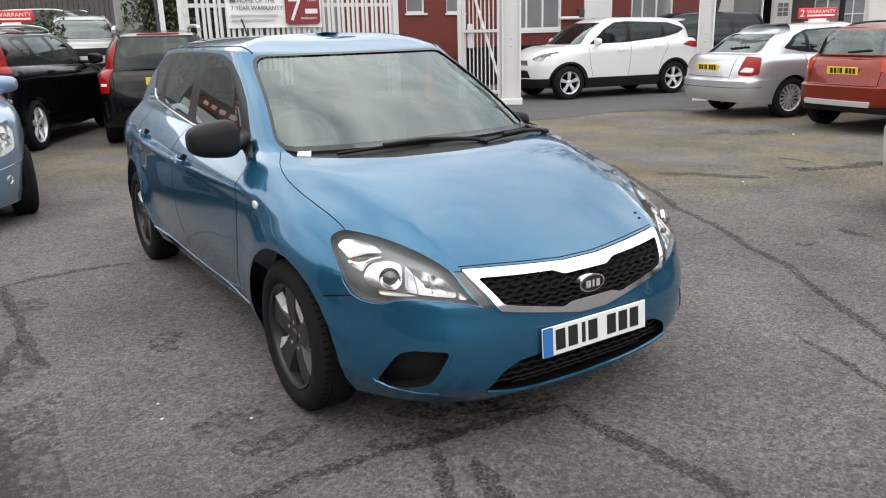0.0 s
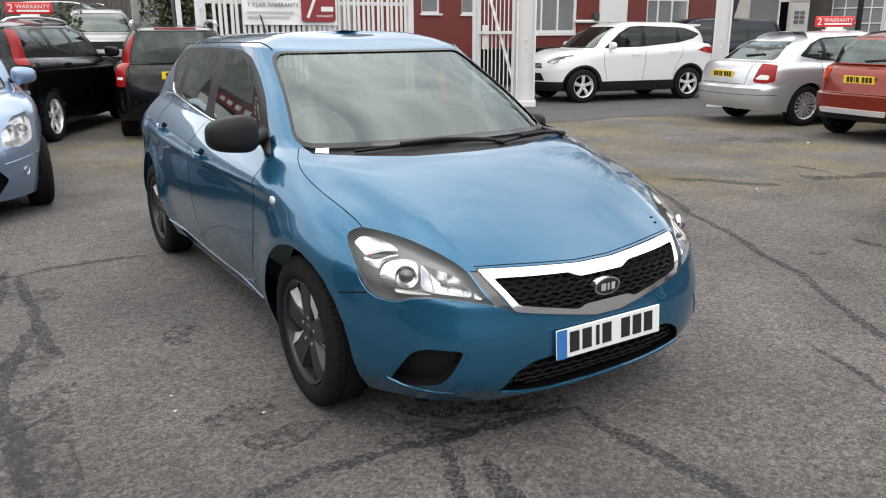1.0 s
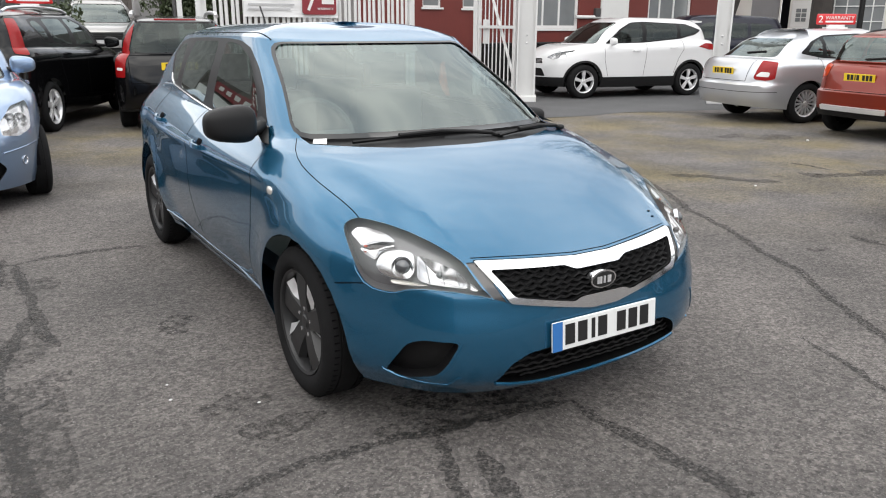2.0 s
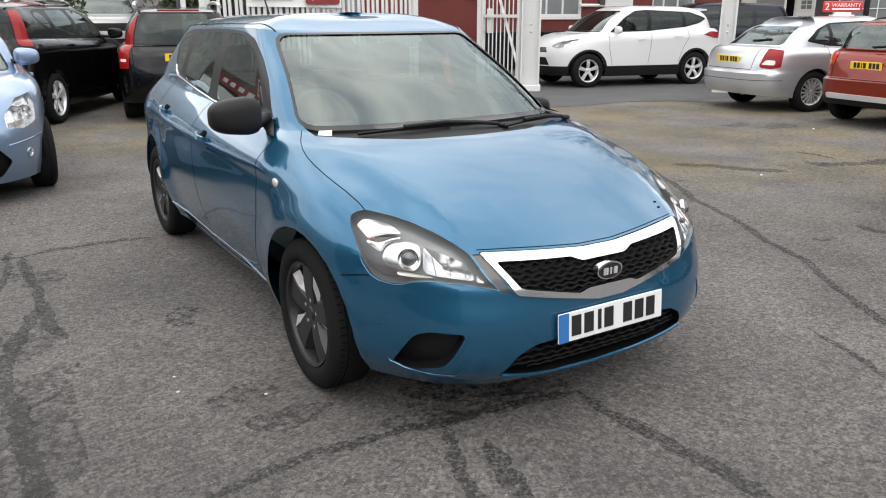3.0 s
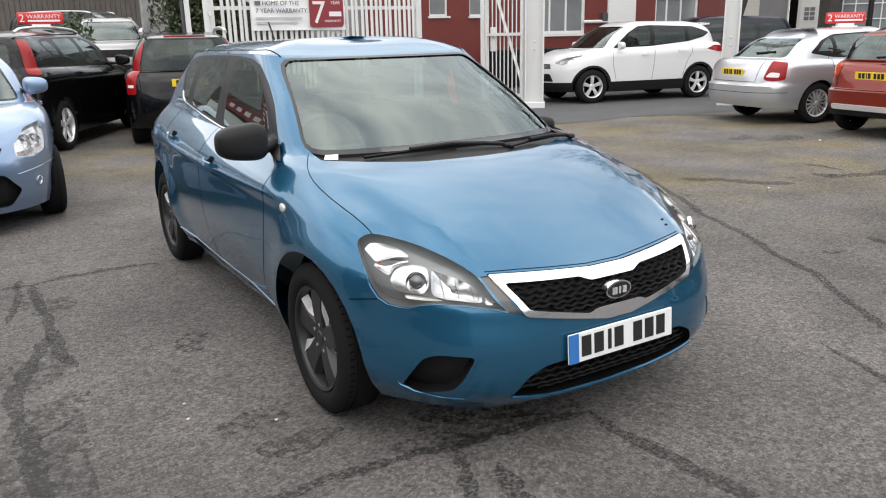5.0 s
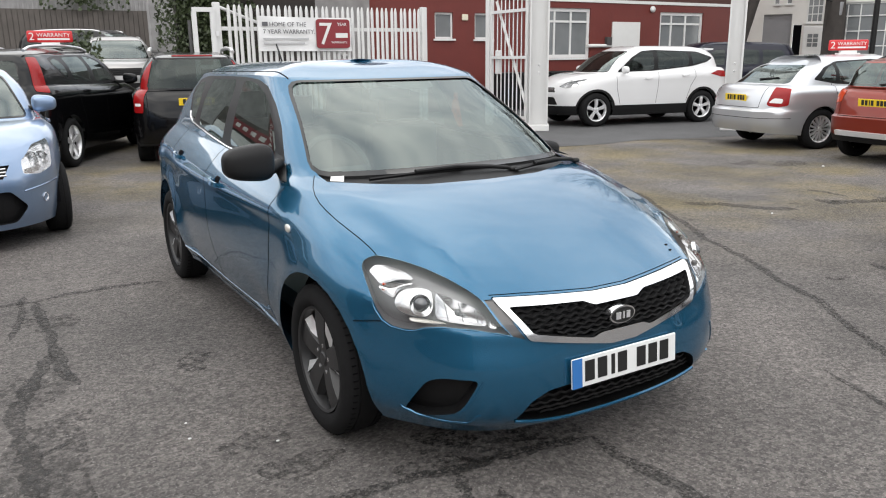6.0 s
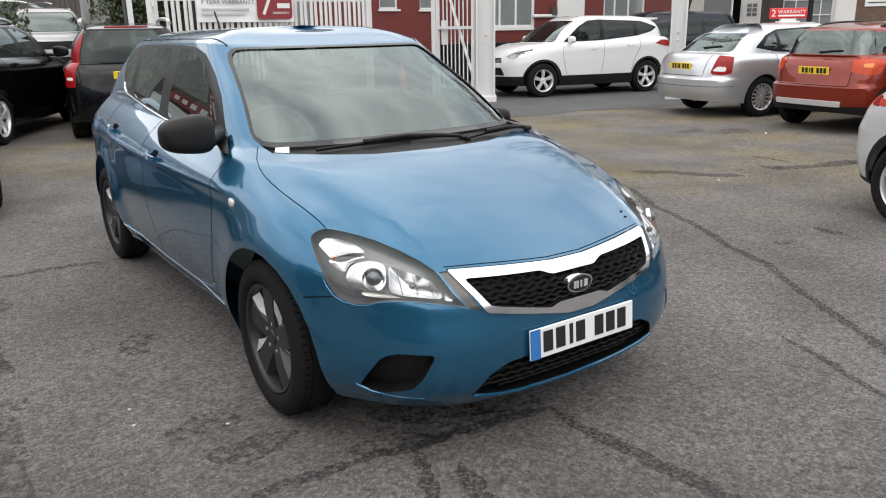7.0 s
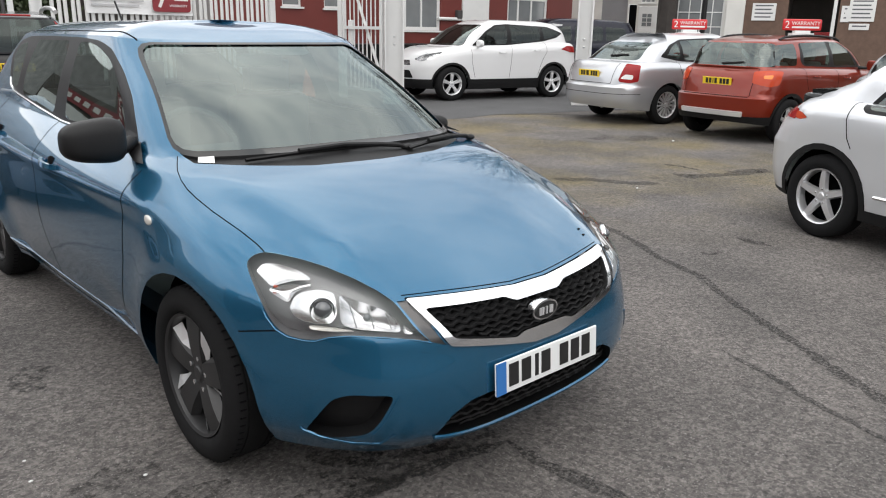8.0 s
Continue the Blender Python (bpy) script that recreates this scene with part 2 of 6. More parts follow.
def cut(bm, poly, view, keep):
    """Cuts the outline poly (seen from the side, front, top or a corner) into the mesh; returns the faces inside it."""
    U, V = VIEW[view]
    u0, u1 = min(p[0] for p in poly), max(p[0] for p in poly)
    v0, v1 = min(p[1] for p in poly), max(p[1] for p in poly)
    def near():
        out = []
        for f in bm.faces:
            us, vs = [v.co.dot(U) for v in f.verts], [v.co.dot(V) for v in f.verts]
            if max(us) > u0 - 1e-4 and min(us) < u1 + 1e-4 and max(vs) > v0 - 1e-4 and min(vs) < v1 + 1e-4 and keep(f):
                out.append(f)
        return out
    fs = set(near())
    for (x0, y0), (x1, y1) in zip(poly, poly[1:] + poly[:1]):
        geom = list({v for f in fs for v in f.verts}) + list({e for f in fs for e in f.edges}) + list(fs)
        made = bmesh.ops.bisect_plane(bm, geom=geom, dist=1e-5, plane_co=U * x0 + V * y0, plane_no=U * (y1 - y0) + V * (x0 - x1))
        fs = {f for f in fs if f.is_valid} | {g for g in made["geom"] if isinstance(g, bmesh.types.BMFace)}
    out = []
    for f in fs:
        c = f.calc_center_median()
        if inside(poly, c.dot(U), c.dot(V)) and keep(f):
            out.append(f)
    return out


def recess(bm, faces, way, keep=False):
    """Copies of faces moved by way, with walls from the old edge; the faces leave bm unless keep."""
    out = bmesh.new()
    top, low = {}, {}
    inner = set(faces)
    way = Vector(way)
    for f in faces:
        for v in f.verts:
            if v not in low:
                low[v] = out.verts.new(v.co + way)
        out.faces.new([low[v] for v in f.verts])
    for f in faces:
        for e in f.edges:
            if sum(g in inner for g in e.link_faces) == 1:
                for v in e.verts:
                    if v not in top:
                        top[v] = out.verts.new(v.co)
                p, q = e.verts
                out.faces.new((top[p], top[q], low[q], low[p]))
    if not keep:
        bmesh.ops.delete(bm, geom=faces, context="FACES")
    return fix(out)


def copy_faces(faces, push=0.0):
    out, made = bmesh.new(), {}
    for f in faces:
        for v in f.verts:
            if v not in made:
                made[v] = out.verts.new(v.co + v.normal * push)
        out.faces.new([made[v] for v in f.verts])
    return out


def take(bm, faces, push=0.0):
    """Moves faces into a mesh of their own."""
    out = bmesh.new()
    made = {}
    for f in faces:
        vs = []
        for v in f.verts:
            if v not in made:
                made[v] = out.verts.new(v.co - v.normal * push)
            vs.append(made[v])
        out.faces.new(vs)
    bmesh.ops.delete(bm, geom=faces, context="FACES")
    return out


def rim_edge(bm, depth, mi=0):
    """Turns the open edge of a mesh inwards (against the normals) by depth."""
    bm.normal_update()
    es = [e for e in bm.edges if e.is_boundary]
    made = {}
    for e in es:
        for v in e.verts:
            if v not in made:
                made[v] = bm.verts.new(v.co - v.normal * depth)
    for e in es:
        a, b = e.verts
        try:
            bm.faces.new((a, b, made[b], made[a])).material_index = mi
        except ValueError:
            pass
    return fix(bm)


def arch(y, z, r, n=28):
    return [(y + r * math.cos(2 * math.pi * i / n), z + r * math.sin(2 * math.pi * i / n)) for i in range(n)]


def round_poly(poly, r, n=3):
    """The outline with its corners rounded."""
    out = []
    c = len(poly)
    for i in range(c):
        p, a, b = Vector(poly[i]), Vector(poly[i - 1]), Vector(poly[(i + 1) % c])
        da, db = (a - p), (b - p)
        q = min(r, da.length * 0.45, db.length * 0.45)
        s, e = p + da.normalized() * q, p + db.normalized() * q
        for j in range(n + 1):
            t = j / n
            w = s * (1 - t) ** 2 + p * 2 * t * (1 - t) + e * t * t
            out.append((w.x, w.y))
    return out


def strip(a, b, w):
    """A thin outline along the line a-b."""
    a, b = Vector(a), Vector(b)
    d = (b - a).normalized()
    q = Vector((-d.y, d.x)) * w / 2
    return [tuple(p) for p in (a - q, b - q, b + q, a + q)]


def wheel_mesh(car, at, r, w, side, rim_r, spokes, style, rim_mat):
    """A wheel: hub mesh with tyre and rim; side -1 faces -x."""
    s = side
    hub = part("wheel", fix(lathe([(s * -0.06, 0.0), (s * -0.06, rim_r * 0.86), (s * -0.02, rim_r * 0.88)], 32)), M["gap"], car)
    hub.matrix_local = Matrix.Translation(at)
    h = w / 2
    prof = [(-h * .8, rim_r), (-h, rim_r + .015), (-h * 1.04, (r + rim_r) / 2), (-h * .93, r - .018), (-h * .75, r - .003), (-h * .5, r), (-h * .49, r - .006), (-h * .42, r - .006), (-h * .41, r), (h * .41, r), (h * .42, r - .006), (h * .49, r - .006), (h * .5, r), (h * .75, r - .003), (h * .93, r - .018), (h * 1.04, (r + rim_r) / 2), (h, rim_r + .015), (h * .8, rim_r)]
    part("tyre", fix(lathe(prof, 56)), M["rubber"], hub, smooth=True, sharp=50)
    bm = lathe([(s * h * .2, rim_r * .90), (s * h * .72, rim_r * .93), (s * h * .86, rim_r * .955), (s * h * .92, rim_r * 1.0), (s * h * .78, rim_r * 1.02)], 48)
    lathe([(s * h * .55, rim_r * .30), (s * h * .60, rim_r * .20), (s * h * .66, rim_r * .15), (s * h * .68, 0.0005)], 20, bm=bm)
    for i in range(spokes):
        a = 2 * math.pi * i / spokes + math.pi / 2
        for off in ((0,) if style != "twin" else (-0.085, 0.085)):
            w0, w1 = {"wide": (.085, .125), "five": (.072, .052), "twin": (.034, .046), "thin": (.024, .034)}[style]
            n = 5
            prev = None
            for j in range(n + 1):
                t = j / n
                rr = rim_r * (0.14 + (0.945 - 0.14) * t)
                ww = (w0 + (w1 - w0) * t) * rim_r / .2
                x = s * h * (0.64 + 0.10 * math.sin(t * 2.6) + 0.04 * t)
                ang = a + off * (1.5 - 0.6 * t) * (1 if style == "twin" else 0)
                c, d = Vector((0, math.cos(ang), math.sin(ang))), Vector((0, -math.sin(ang), math.cos(ang)))
                X = Vector((1, 0, 0))
                q = [bm.verts.new(p) for p in (c * rr - d * ww / 2 + X * (x - s * .03), c * rr - d * ww * .36 + X * x, c * rr + d * ww * .36 + X * x, c * rr + d * ww / 2 + X * (x - s * .03))]
                if prev:
                    for e in range(3):
                        bm.faces.new((prev[e], prev[e + 1], q[e + 1], q[e]))
                prev = q
    rim = part("rim", fix(bm), rim_mat, hub, smooth=True, sharp=30)
    if style == "wide":
        for i in range(spokes):
            a = 2 * math.pi * (i + .5) / spokes + math.pi / 2
            c, e, X = Vector((0, math.cos(a), math.sin(a))), Vector((0, -math.sin(a), math.cos(a))), Vector((s, 0, 0))
            fb = bmesh.new()
            q = [fb.verts.new(p) for p in (c * rim_r * .34 - e * .010 + X * h * .60, c * rim_r * .62 - e * .040 + X * h * .72, c * rim_r * .90 - e * .062 + X * h * .76, c * rim_r * .90 - e * .012 + X * h * .56, c * rim_r * .62 - e * .008 + X * h * .50, c * rim_r * .36 + e * .010 + X * h * .48)]
            fb.faces.new((q[0], q[1], q[4], q[5])); fb.faces.new((q[1], q[2], q[3], q[4]))
            part("spoke_facet", fb, M["bright_alloy"], hub)
    if style == "wide":
        tread = bmesh.new()
        for i in range(66):
            a = 2 * math.pi * i / 66
            m = Matrix.Rotation(a, 4, "X")
            for e in (-1, 1):
                box(tread, (e * h * .64 - h * .13, -.0025, r - .02), (e * h * .64 + h * .13, .0025, r - .001), m)
        tagged(part("tread", tread, M["gap"], hub), kind="stuff")
    for i in range(5):
        a = 2 * math.pi * (i + .3) / 5
        nut = lathe([(s * h * .50, .009), (s * h * .70, .009), (s * h * .72, .0005)], 8)
        bmesh.ops.translate(nut, verts=nut.verts[:], vec=(0, rim_r * .26 * math.cos(a), rim_r * .26 * math.sin(a)))
        part("wheel_nut", fix(nut), M["chrome"], hub)
    part("centre_cap", fix(lathe([(s * h * .66, rim_r * .13), (s * h * .71, rim_r * .11), (s * h * .715, .0005)], 20)), M["steel_dark"] if style == "wide" else M["alloy"], hub, smooth=True)
    return hub


def number_plate(car, at, rot, material, front):
    """A number plate with plain bars for its characters."""
    pl = part("number_plate", bevelled((-.26, -.004, -.0555), (.26, .004, .0555), .003, 1), material, car, "number plate with dark bars")
    pl.matrix_local = Matrix.Translation(at) @ Euler(rot).to_matrix().to_4x4()
    for x in (-.178, -.118, -.066, -.02, .075, .135, .195):
        w = .022 if x != -.066 else .008
        part("character_bar", boxes(((x - w, -.0065, -.036), (x + w, -.0035, .04))), M["ink"], pl)
    if front:
        part("blue_band", boxes(((-.259, -.0060, -.054), (-.214, -.0035, .054))), M["plate_blue"], pl)
    return pl


def make_car(name, d, label, heading=(0, -1), at=(0, 0)):
    """A car with its front axle's middle above at, from its dimensions d."""
    car = tagged(new(name), label, "car")
    c, s = Vector(heading).normalized()
    yf, yr, hw, wb, H = d["nose"], d["tail"], d["hw"], d["wb"], d["H"]
    zc, zb, zh, zs, zt = d["clear"], d["bump"], d["hood"], d["belt"], d["belt2"]
    yc, ys, yw, yq, yg = d["cowl"], d["apillar"], d["screen"], d["roofend"], d["glassend"]
    hr, nf, nr = d.get("hr", .6), d.get("nf", 2.4), d.get("nr", 3.4)
    yb = d.get("rearq", wb + .05)
    lo = d.get("rise", 0.0)
    st, ln = d.get("step", .0), d.get("lean", .0)
    rings = [
        (yf + .28, yr - .26, hw - .18, hw - .18, nf, nr, zc, zc - .02, zc - .02, zc + .06, ys, yb),
        (yf + .06, yr - .06, hw - .05, hw - .05, nf, nr, zc + .01, zc, zc, zc + .08, ys, yb),
        (yf + .02, yr - .015, hw - .02, hw - .02, nf, nr, zc + .11, zc + .14, zc + .16, zc + .2, ys, yb),
        (yf, yr, hw - .005, hw - .005, nf, nr, zb - .12, zb - .04, zb, zb, ys, yb),
        (yf + .015, yr - .03 - st - ln * .5, hw, hw, nf, nr, zb, zb + .14, zb + .18, zb + .18, ys, yb),
        (yf + d.get("slope", .10), yr - .09 - st - ln, hw - .02, hw - .02, nf - .1, nr, zh, zs - .07, zt - .06, zt - .08, ys, yb),
        ((yf + yc) / 2, yr - .13 - st - ln * 1.1, hw - .075, hw - .07, nf, nr, zh + (zs - zh) * .68 + .03, zs - .015, zt - .01, zt - .03, ys + .05, yb),
        (yc, yg + d.get("gap", .0), hw - .13, hw - .13, 3.0, nr, zs + lo, zs, zt, zt, ys + .25, yb),
        (yc + (yw - yc) * .5, yg + (yq - yg) * .45, hw - .18, hw - .18, 3.2, nr, zs + (H - zs) * .55, zs + (H - zs) * .47, zt + (H - zt) * .47, zt + (H - zt) * .5, ys + .5, yb - .04),
        (yw, yq, hr, hr - .02, 3.4, nr, H - .06, H - .085, H - .09, H - .09, ys + .8, yb - .1),
        (yw + .12, yq - .12, hr - .1, hr - .11, 3.2, nr, H - .025, H - .03, H - .04, H - .06, ys + .85, yb - .15),
        (yw + .4, yq - .3, .0, .0, 2, 2, H - .003, H, H - .02, H - .035, ys + .95, yb - .3),
    ]
    if "rings" in d:
        rings = d["rings"]
    elif st:
        rings.insert(4, (yf + .003, yr - st, hw - .004, hw - .004, nf, nr, zb - .10, zb - .01, zb + .03, zb + .035, ys, yb))
    bm = shell(rings, (1, 3, 4, 8, 10) if st else d.get("sharp", (1, 7, 9)), d.get("m", (18, 14, 12)), d.get("k", 3), d.get("shape"), d.get("crease"))
    paint = d["paint"]
    R = d["r"]
    bm.normal_update()
    d["bvh"] = BVHTree.FromBMesh(bm)
    # wheel openings
    for y in (0, wb):
        for sx in (-1, 1):
            fs = cut(bm, arch(*d.get("arches", {}).get(y, (y, R - .005, R + .045))), "side", lambda f, sx=sx: f.calc_center_median().x * sx > .45)
            bmesh.ops.delete(bm, geom=fs, context="FACES")
    bm.normal_update()
    side = lambda sx: (lambda f: f.calc_center_median().x * sx > .3)
    # window surrounds and glass
    for sx in (-1, 1):
        surround = take(bm, cut(bm, round_poly(d["surround"], .05), "side", lambda f, sx=sx: f.calc_center_median().x * sx > .3 and abs(f.normal.x) > .3)) if "surround" in d else bm
        for poly in d["windows"]:
            fs = cut(surround, round_poly(poly, .045), "side", side(sx))
            if fs:
                part("side_window", take(surround, fs), d.get("glass", M["side_glass"]), car, smooth=True).visible_shadow = False
        if "surround" in d:
            part("window_surround", surround, M["trim_black"], car, smooth=True)
    for sx in (-1, 1):
        for poly in d.get("quarters", ()):
            fs = cut(bm, round_poly(poly, .05), "side", side(sx))
            if fs:
                part("quarter_window", take(bm, fs), M["side_glass"], car, smooth=True).visible_shadow = False
    ws = d["windscreen"]
    fs = cut(bm, round_poly([(-ws[0], ws[2]), (0, ws[2] + d.get("bow", 0)), (ws[0], ws[2]), (ws[1], ws[3]), (-ws[1], ws[3])], .06), "front", lambda f: f.calc_center_median().y < yw + .3)
    screen = take(bm, fs)
    i = d.get("frit", .001)
    fs = cut(screen, round_poly([(-ws[0] + i, ws[2] + .018), (ws[0] - i, ws[2] + .018), (ws[1] - i, ws[3] - .009), (-ws[1] + i, ws[3] - .009)], .055), "front", lambda f: True)
    bmesh.ops.delete(screen, geom=fs, context="FACES")
    pane, rows = bmesh.new(), []
    for j in range(17):
        z = ws[2] + .012 + (ws[3] - ws[2] - .016) * j / 16
        w = ws[0] + (ws[1] - ws[0]) * j / 16 - .006
        row = []
        for k in range(33):
            x = w * (k / 16 - 1)
            hit = d["bvh"].ray_cast(Vector((x, -4, z)), Vector((0, 1, 0)))
            if not hit[0]:
                hit = d["bvh"].find_nearest(Vector((x, yw, z)))
            row.append(pane.verts.new(hit[0] - hit[1] * .006))
        rows.append(row)
    for p, q in zip(rows, rows[1:]):
        for k in range(32):
            pane.faces.new((p[k], p[k + 1], q[k + 1], q[k]))
    inner = [v for v in pane.verts if not v.is_boundary]
    for _ in range(6):
        bmesh.ops.smooth_vert(pane, verts=inner, factor=.5, use_axis_x=True, use_axis_y=True, use_axis_z=True)
    part("windscreen", fix(pane), M["glass"], car, smooth=True).visible_shadow = False
    if d is HATCH:
        shade = bmesh.new()
        v = [shade.verts.new(d["bvh"].ray_cast(Vector((x, -4, z)), Vector((0, 1, 0)))[0] + Vector((0, .012, -.004))) for x, z in ((-.08, 1.395), (.24, 1.395), (.225, 1.355), (.185, 1.345), (.02, 1.345))]
        shade.faces.new(v)
        part("mirror_shade", shade, M["screen_band"], car)
    part("windscreen_border", screen, M["screen_band"], car, smooth=True)
    rw = d["rear_window"]
    fs = cut(bm, round_poly([(-rw[0], rw[2]), (rw[0], rw[2]), (rw[1], rw[3]), (-rw[1], rw[3])], .06), "front", lambda f: f.calc_center_median().y > yq + d.get("glass_from", -.35) and f.normal.y > .12)
    part("rear_window", take(bm, fs), d.get("glass", M["side_glass"]), car, smooth=True).visible_shadow = False
    for sx in (-1, 1):
        for poly in d.get("pillars", ()):
            fs = cut(bm, poly, "side", side(sx))
            if fs:
                part("pillar_trim", take(bm, fs), M["trim_black"], car, smooth=True)
    if "extra" in d:
        d["extra"](bm, car, d)
    # lower cladding
    body = part("body", bm, [paint, M["gap"]], car, smooth=True, sharp=38)
    # cabin
    cab = bmesh.new()
    box(cab, (-hw + .2, yc + .25, zc + .1), (hw - .2, yg - .3, zc + .2))
    box(cab, (-hw + .22, yc + .1, zs - .35), (hw - .22, yc + .45, zs - .06))
    part("cabin_floor", cab, M["interior"], car)
    for y in (ys + .75, ys + 1.6):
        for x in (-.36, .36):
            st = bevelled((x - .24, y + .32, zs - .5), (x + .24, y + .46, zs + .12), .05)
            box(st, (x - .12, y + .36, zs + .14), (x + .12, y + .45, zs + .3))
            box(st, (x - .24, y - .1, zs - .6), (x + .24, y + .36, zs - .42))
            part("seat", st, M["interior"], car, smooth=True)
    for y in (0, wb):
        for sx in (-1, 1):
            wheel_mesh(car, (sx * d.get("tracks", {}).get(y, d["track"]), y + (d.get("lead", 0) if y == 0 else 0), R), R, d.get("tw", .205), sx, d["rim"], d["spokes"], d["style"], d["rim_mat"])
    for y in (0, wb):
        for sx in (-1, 1):
            und = bmesh.new()
            x0, x1 = sx * (hw - .34), sx * (hw - .10)
            n = 14
            ay, az, ar = d.get("arches", {}).get(y, (y, R, R + .045))
            ring = [(ay + (ar + .015) * math.cos(math.pi * i / n), az + (ar + .015) * math.sin(math.pi * i / n)) for i in range(n + 1)]
            va = [und.verts.new((x0, p, max(q, .15))) for p, q in ring]
            vb = [und.verts.new((x1, p, max(q, .15))) for p, q in ring]
            for i in range(n):
                und.faces.new((va[i], va[i + 1], vb[i + 1], vb[i]))
            und.faces.new(va)
            part("wheel_arch_liner", und, M["gap"], car)
    ang = math.atan2(s, c) + math.pi / 2
    car.matrix_world = Matrix.Translation((at[0], at[1], 0)) @ Matrix.Rotation(ang, 4, "Z")
    return car


BLUE_RINGS = [
    (-.60, 3.05, .70, .70, 2.6, 3.2, .19, .21, .22, .28, .35, 2.7),
    (-.80, 3.28, .83, .83, 3.4, 3.2, .195, .225, .235, .30, .35, 2.7),
    (-.865, 3.34, .868, .868, 3.5, 3.3, .27, .34, .36, .42, .35, 2.7),
    (-.88, 3.36, .885, .868, 3.5, 3.3, .42, .50, .54, .60, .35, 2.7),
    (-.865, 3.33, .893, .862, 3.3, 3.2, .52, .68, .73, .78, .35, 2.7),
    (-.850, 3.305, .891, .850, 3.2, 3.15, .588, .79, .84, .87, .35, 2.7),
    (-.80, 3.26, .875, .835, 2.9, 3.1, .66, .885, .92, .93, .35, 2.7),
    (-.28, 3.21, .805, .785, 2.8, 3.0, .875, .958, .995, .995, .40, 2.7),
    (.20, 3.08, .745, .722, 3.0, 3.2, 1.0, 1.0, 1.063, 1.07, .60, 2.7),
    (.56, 2.98, .69, .66, 3.2, 3.2, 1.22, 1.19, 1.22, 1.22, .90, 2.62),
    (.95, 2.85, .60, .56, 3.4, 3.2, 1.405, 1.418, 1.412, 1.365, 1.15, 2.5),
    (1.07, 2.74, .50, .46, 3.2, 3.2, 1.447, 1.456, 1.450, 1.40, 1.2, 2.45),
    (1.35, 2.55, .0, .0, 2, 2, 1.485, 1.497, 1.482, 1.45, 1.3, 2.3),
]
def gaps(bm, lines, view, keep, car, w=.006, name="panel_gap", material=None):
    """Narrow dark joints cut along lines into the panels."""
    out = bmesh.new()
    for line in lines:
        for p, q in zip(line, line[1:]):
            fs = cut(bm, strip(p, q, w), view, keep)
            made = {}
            for f in fs:
                for v in f.verts:
                    if v not in made:
                        made[v] = out.verts.new(v.co + v.normal * .0012)
                try:
                    out.faces.new([made[v] for v in f.verts])
                except ValueError:
                    pass
    if out.faces:
        return part(name, out, material or M["gap"], car)


def door_mirror(car, at, sx, size, material, stalk):
    """A rounded mirror shell on a short arm; sx: the side."""
    bm = bmesh.new()
    bmesh.ops.create_uvsphere(bm, u_segments=28, v_segments=18, radius=1)
    for v in bm.verts:
        p = v.co
        e = 2 / 3.2
        v.co = Vector([math.copysign(abs(c) ** e, c) for c in p])
        v.co = Vector((at[0] * sx + v.co.x * size[0] / 2, at[1] + v.co.y * size[1] / 2 * (1 if p.y < 0 else .35), at[2] + v.co.z * size[2] / 2 * (1 - .16 * v.co.x * sx)))
    shell_ob = part("door_mirror", fix(bm), material, car, smooth=True)
    arm = bmesh.new()
    a, b = Vector((at[0] * sx - sx * size[0] * .42, at[1] + .01, at[2] - size[2] * .3)), Vector((stalk[0] * sx, stalk[1], stalk[2]))
    q = (b - a).to_track_quat("Z", "Y").to_matrix().to_4x4()
    bmesh.ops.create_cone(arm, cap_ends=True, segments=12, radius1=.02, radius2=.03, depth=(b - a).length, matrix=Matrix.Translation((a + b) / 2) @ q)
    part("arm", arm, M["plastic"], shell_ob, smooth=True)
    return shell_ob


def handle(car, y, z, x, sx, material):
    bm = bmesh.new()
    n = 7
    prev = None
    for i in range(n + 1):
        t = i / n
        c = Vector((sx * (x + .026 * math.sin(math.pi * t) ** .6 + .002), y - .09 + .18 * t, z + .012 * t))
        q = [bm.verts.new(c + Vector(o)) for o in ((sx * .008, 0, .013), (sx * .012, 0, -.008), (-sx * .006, 0, -.012), (-sx * .006, 0, .012))]
        if prev:
            for k in range(4):
                bm.faces.new((prev[k], prev[(k + 1) % 4], q[(k + 1) % 4], q[k]))
        else:
            bm.faces.new(q)
        prev = q
    bm.faces.new(prev[::-1])
    return part("door_handle", fix(bm), material, car, smooth=True, sharp=60)


def blob(at, r, scale=(1, 1, 1), seg=20):
    bm = bmesh.new()
    bmesh.ops.create_uvsphere(bm, u_segments=seg, v_segments=seg // 2, radius=r, matrix=Matrix.Translation(at) @ Matrix.Diagonal((*scale, 1)))
    return bm


def bowl(at, way, r, depth, seg=28):
    """A chrome reflector bowl open towards way."""
    n = 8
    bm = lathe([(-depth * (1 - (i / n) ** 2), max(r * i / n, .0005)) for i in range(n + 1)] + [(.006, r), (.004, r * 1.06), (-.01, r * 1.06)], seg)
    m = Matrix.Translation(at) @ Vector(way).to_track_quat("X", "Z").to_matrix().to_4x4()
    bmesh.ops.transform(bm, matrix=m, verts=bm.verts[:])
    return fix(bm)


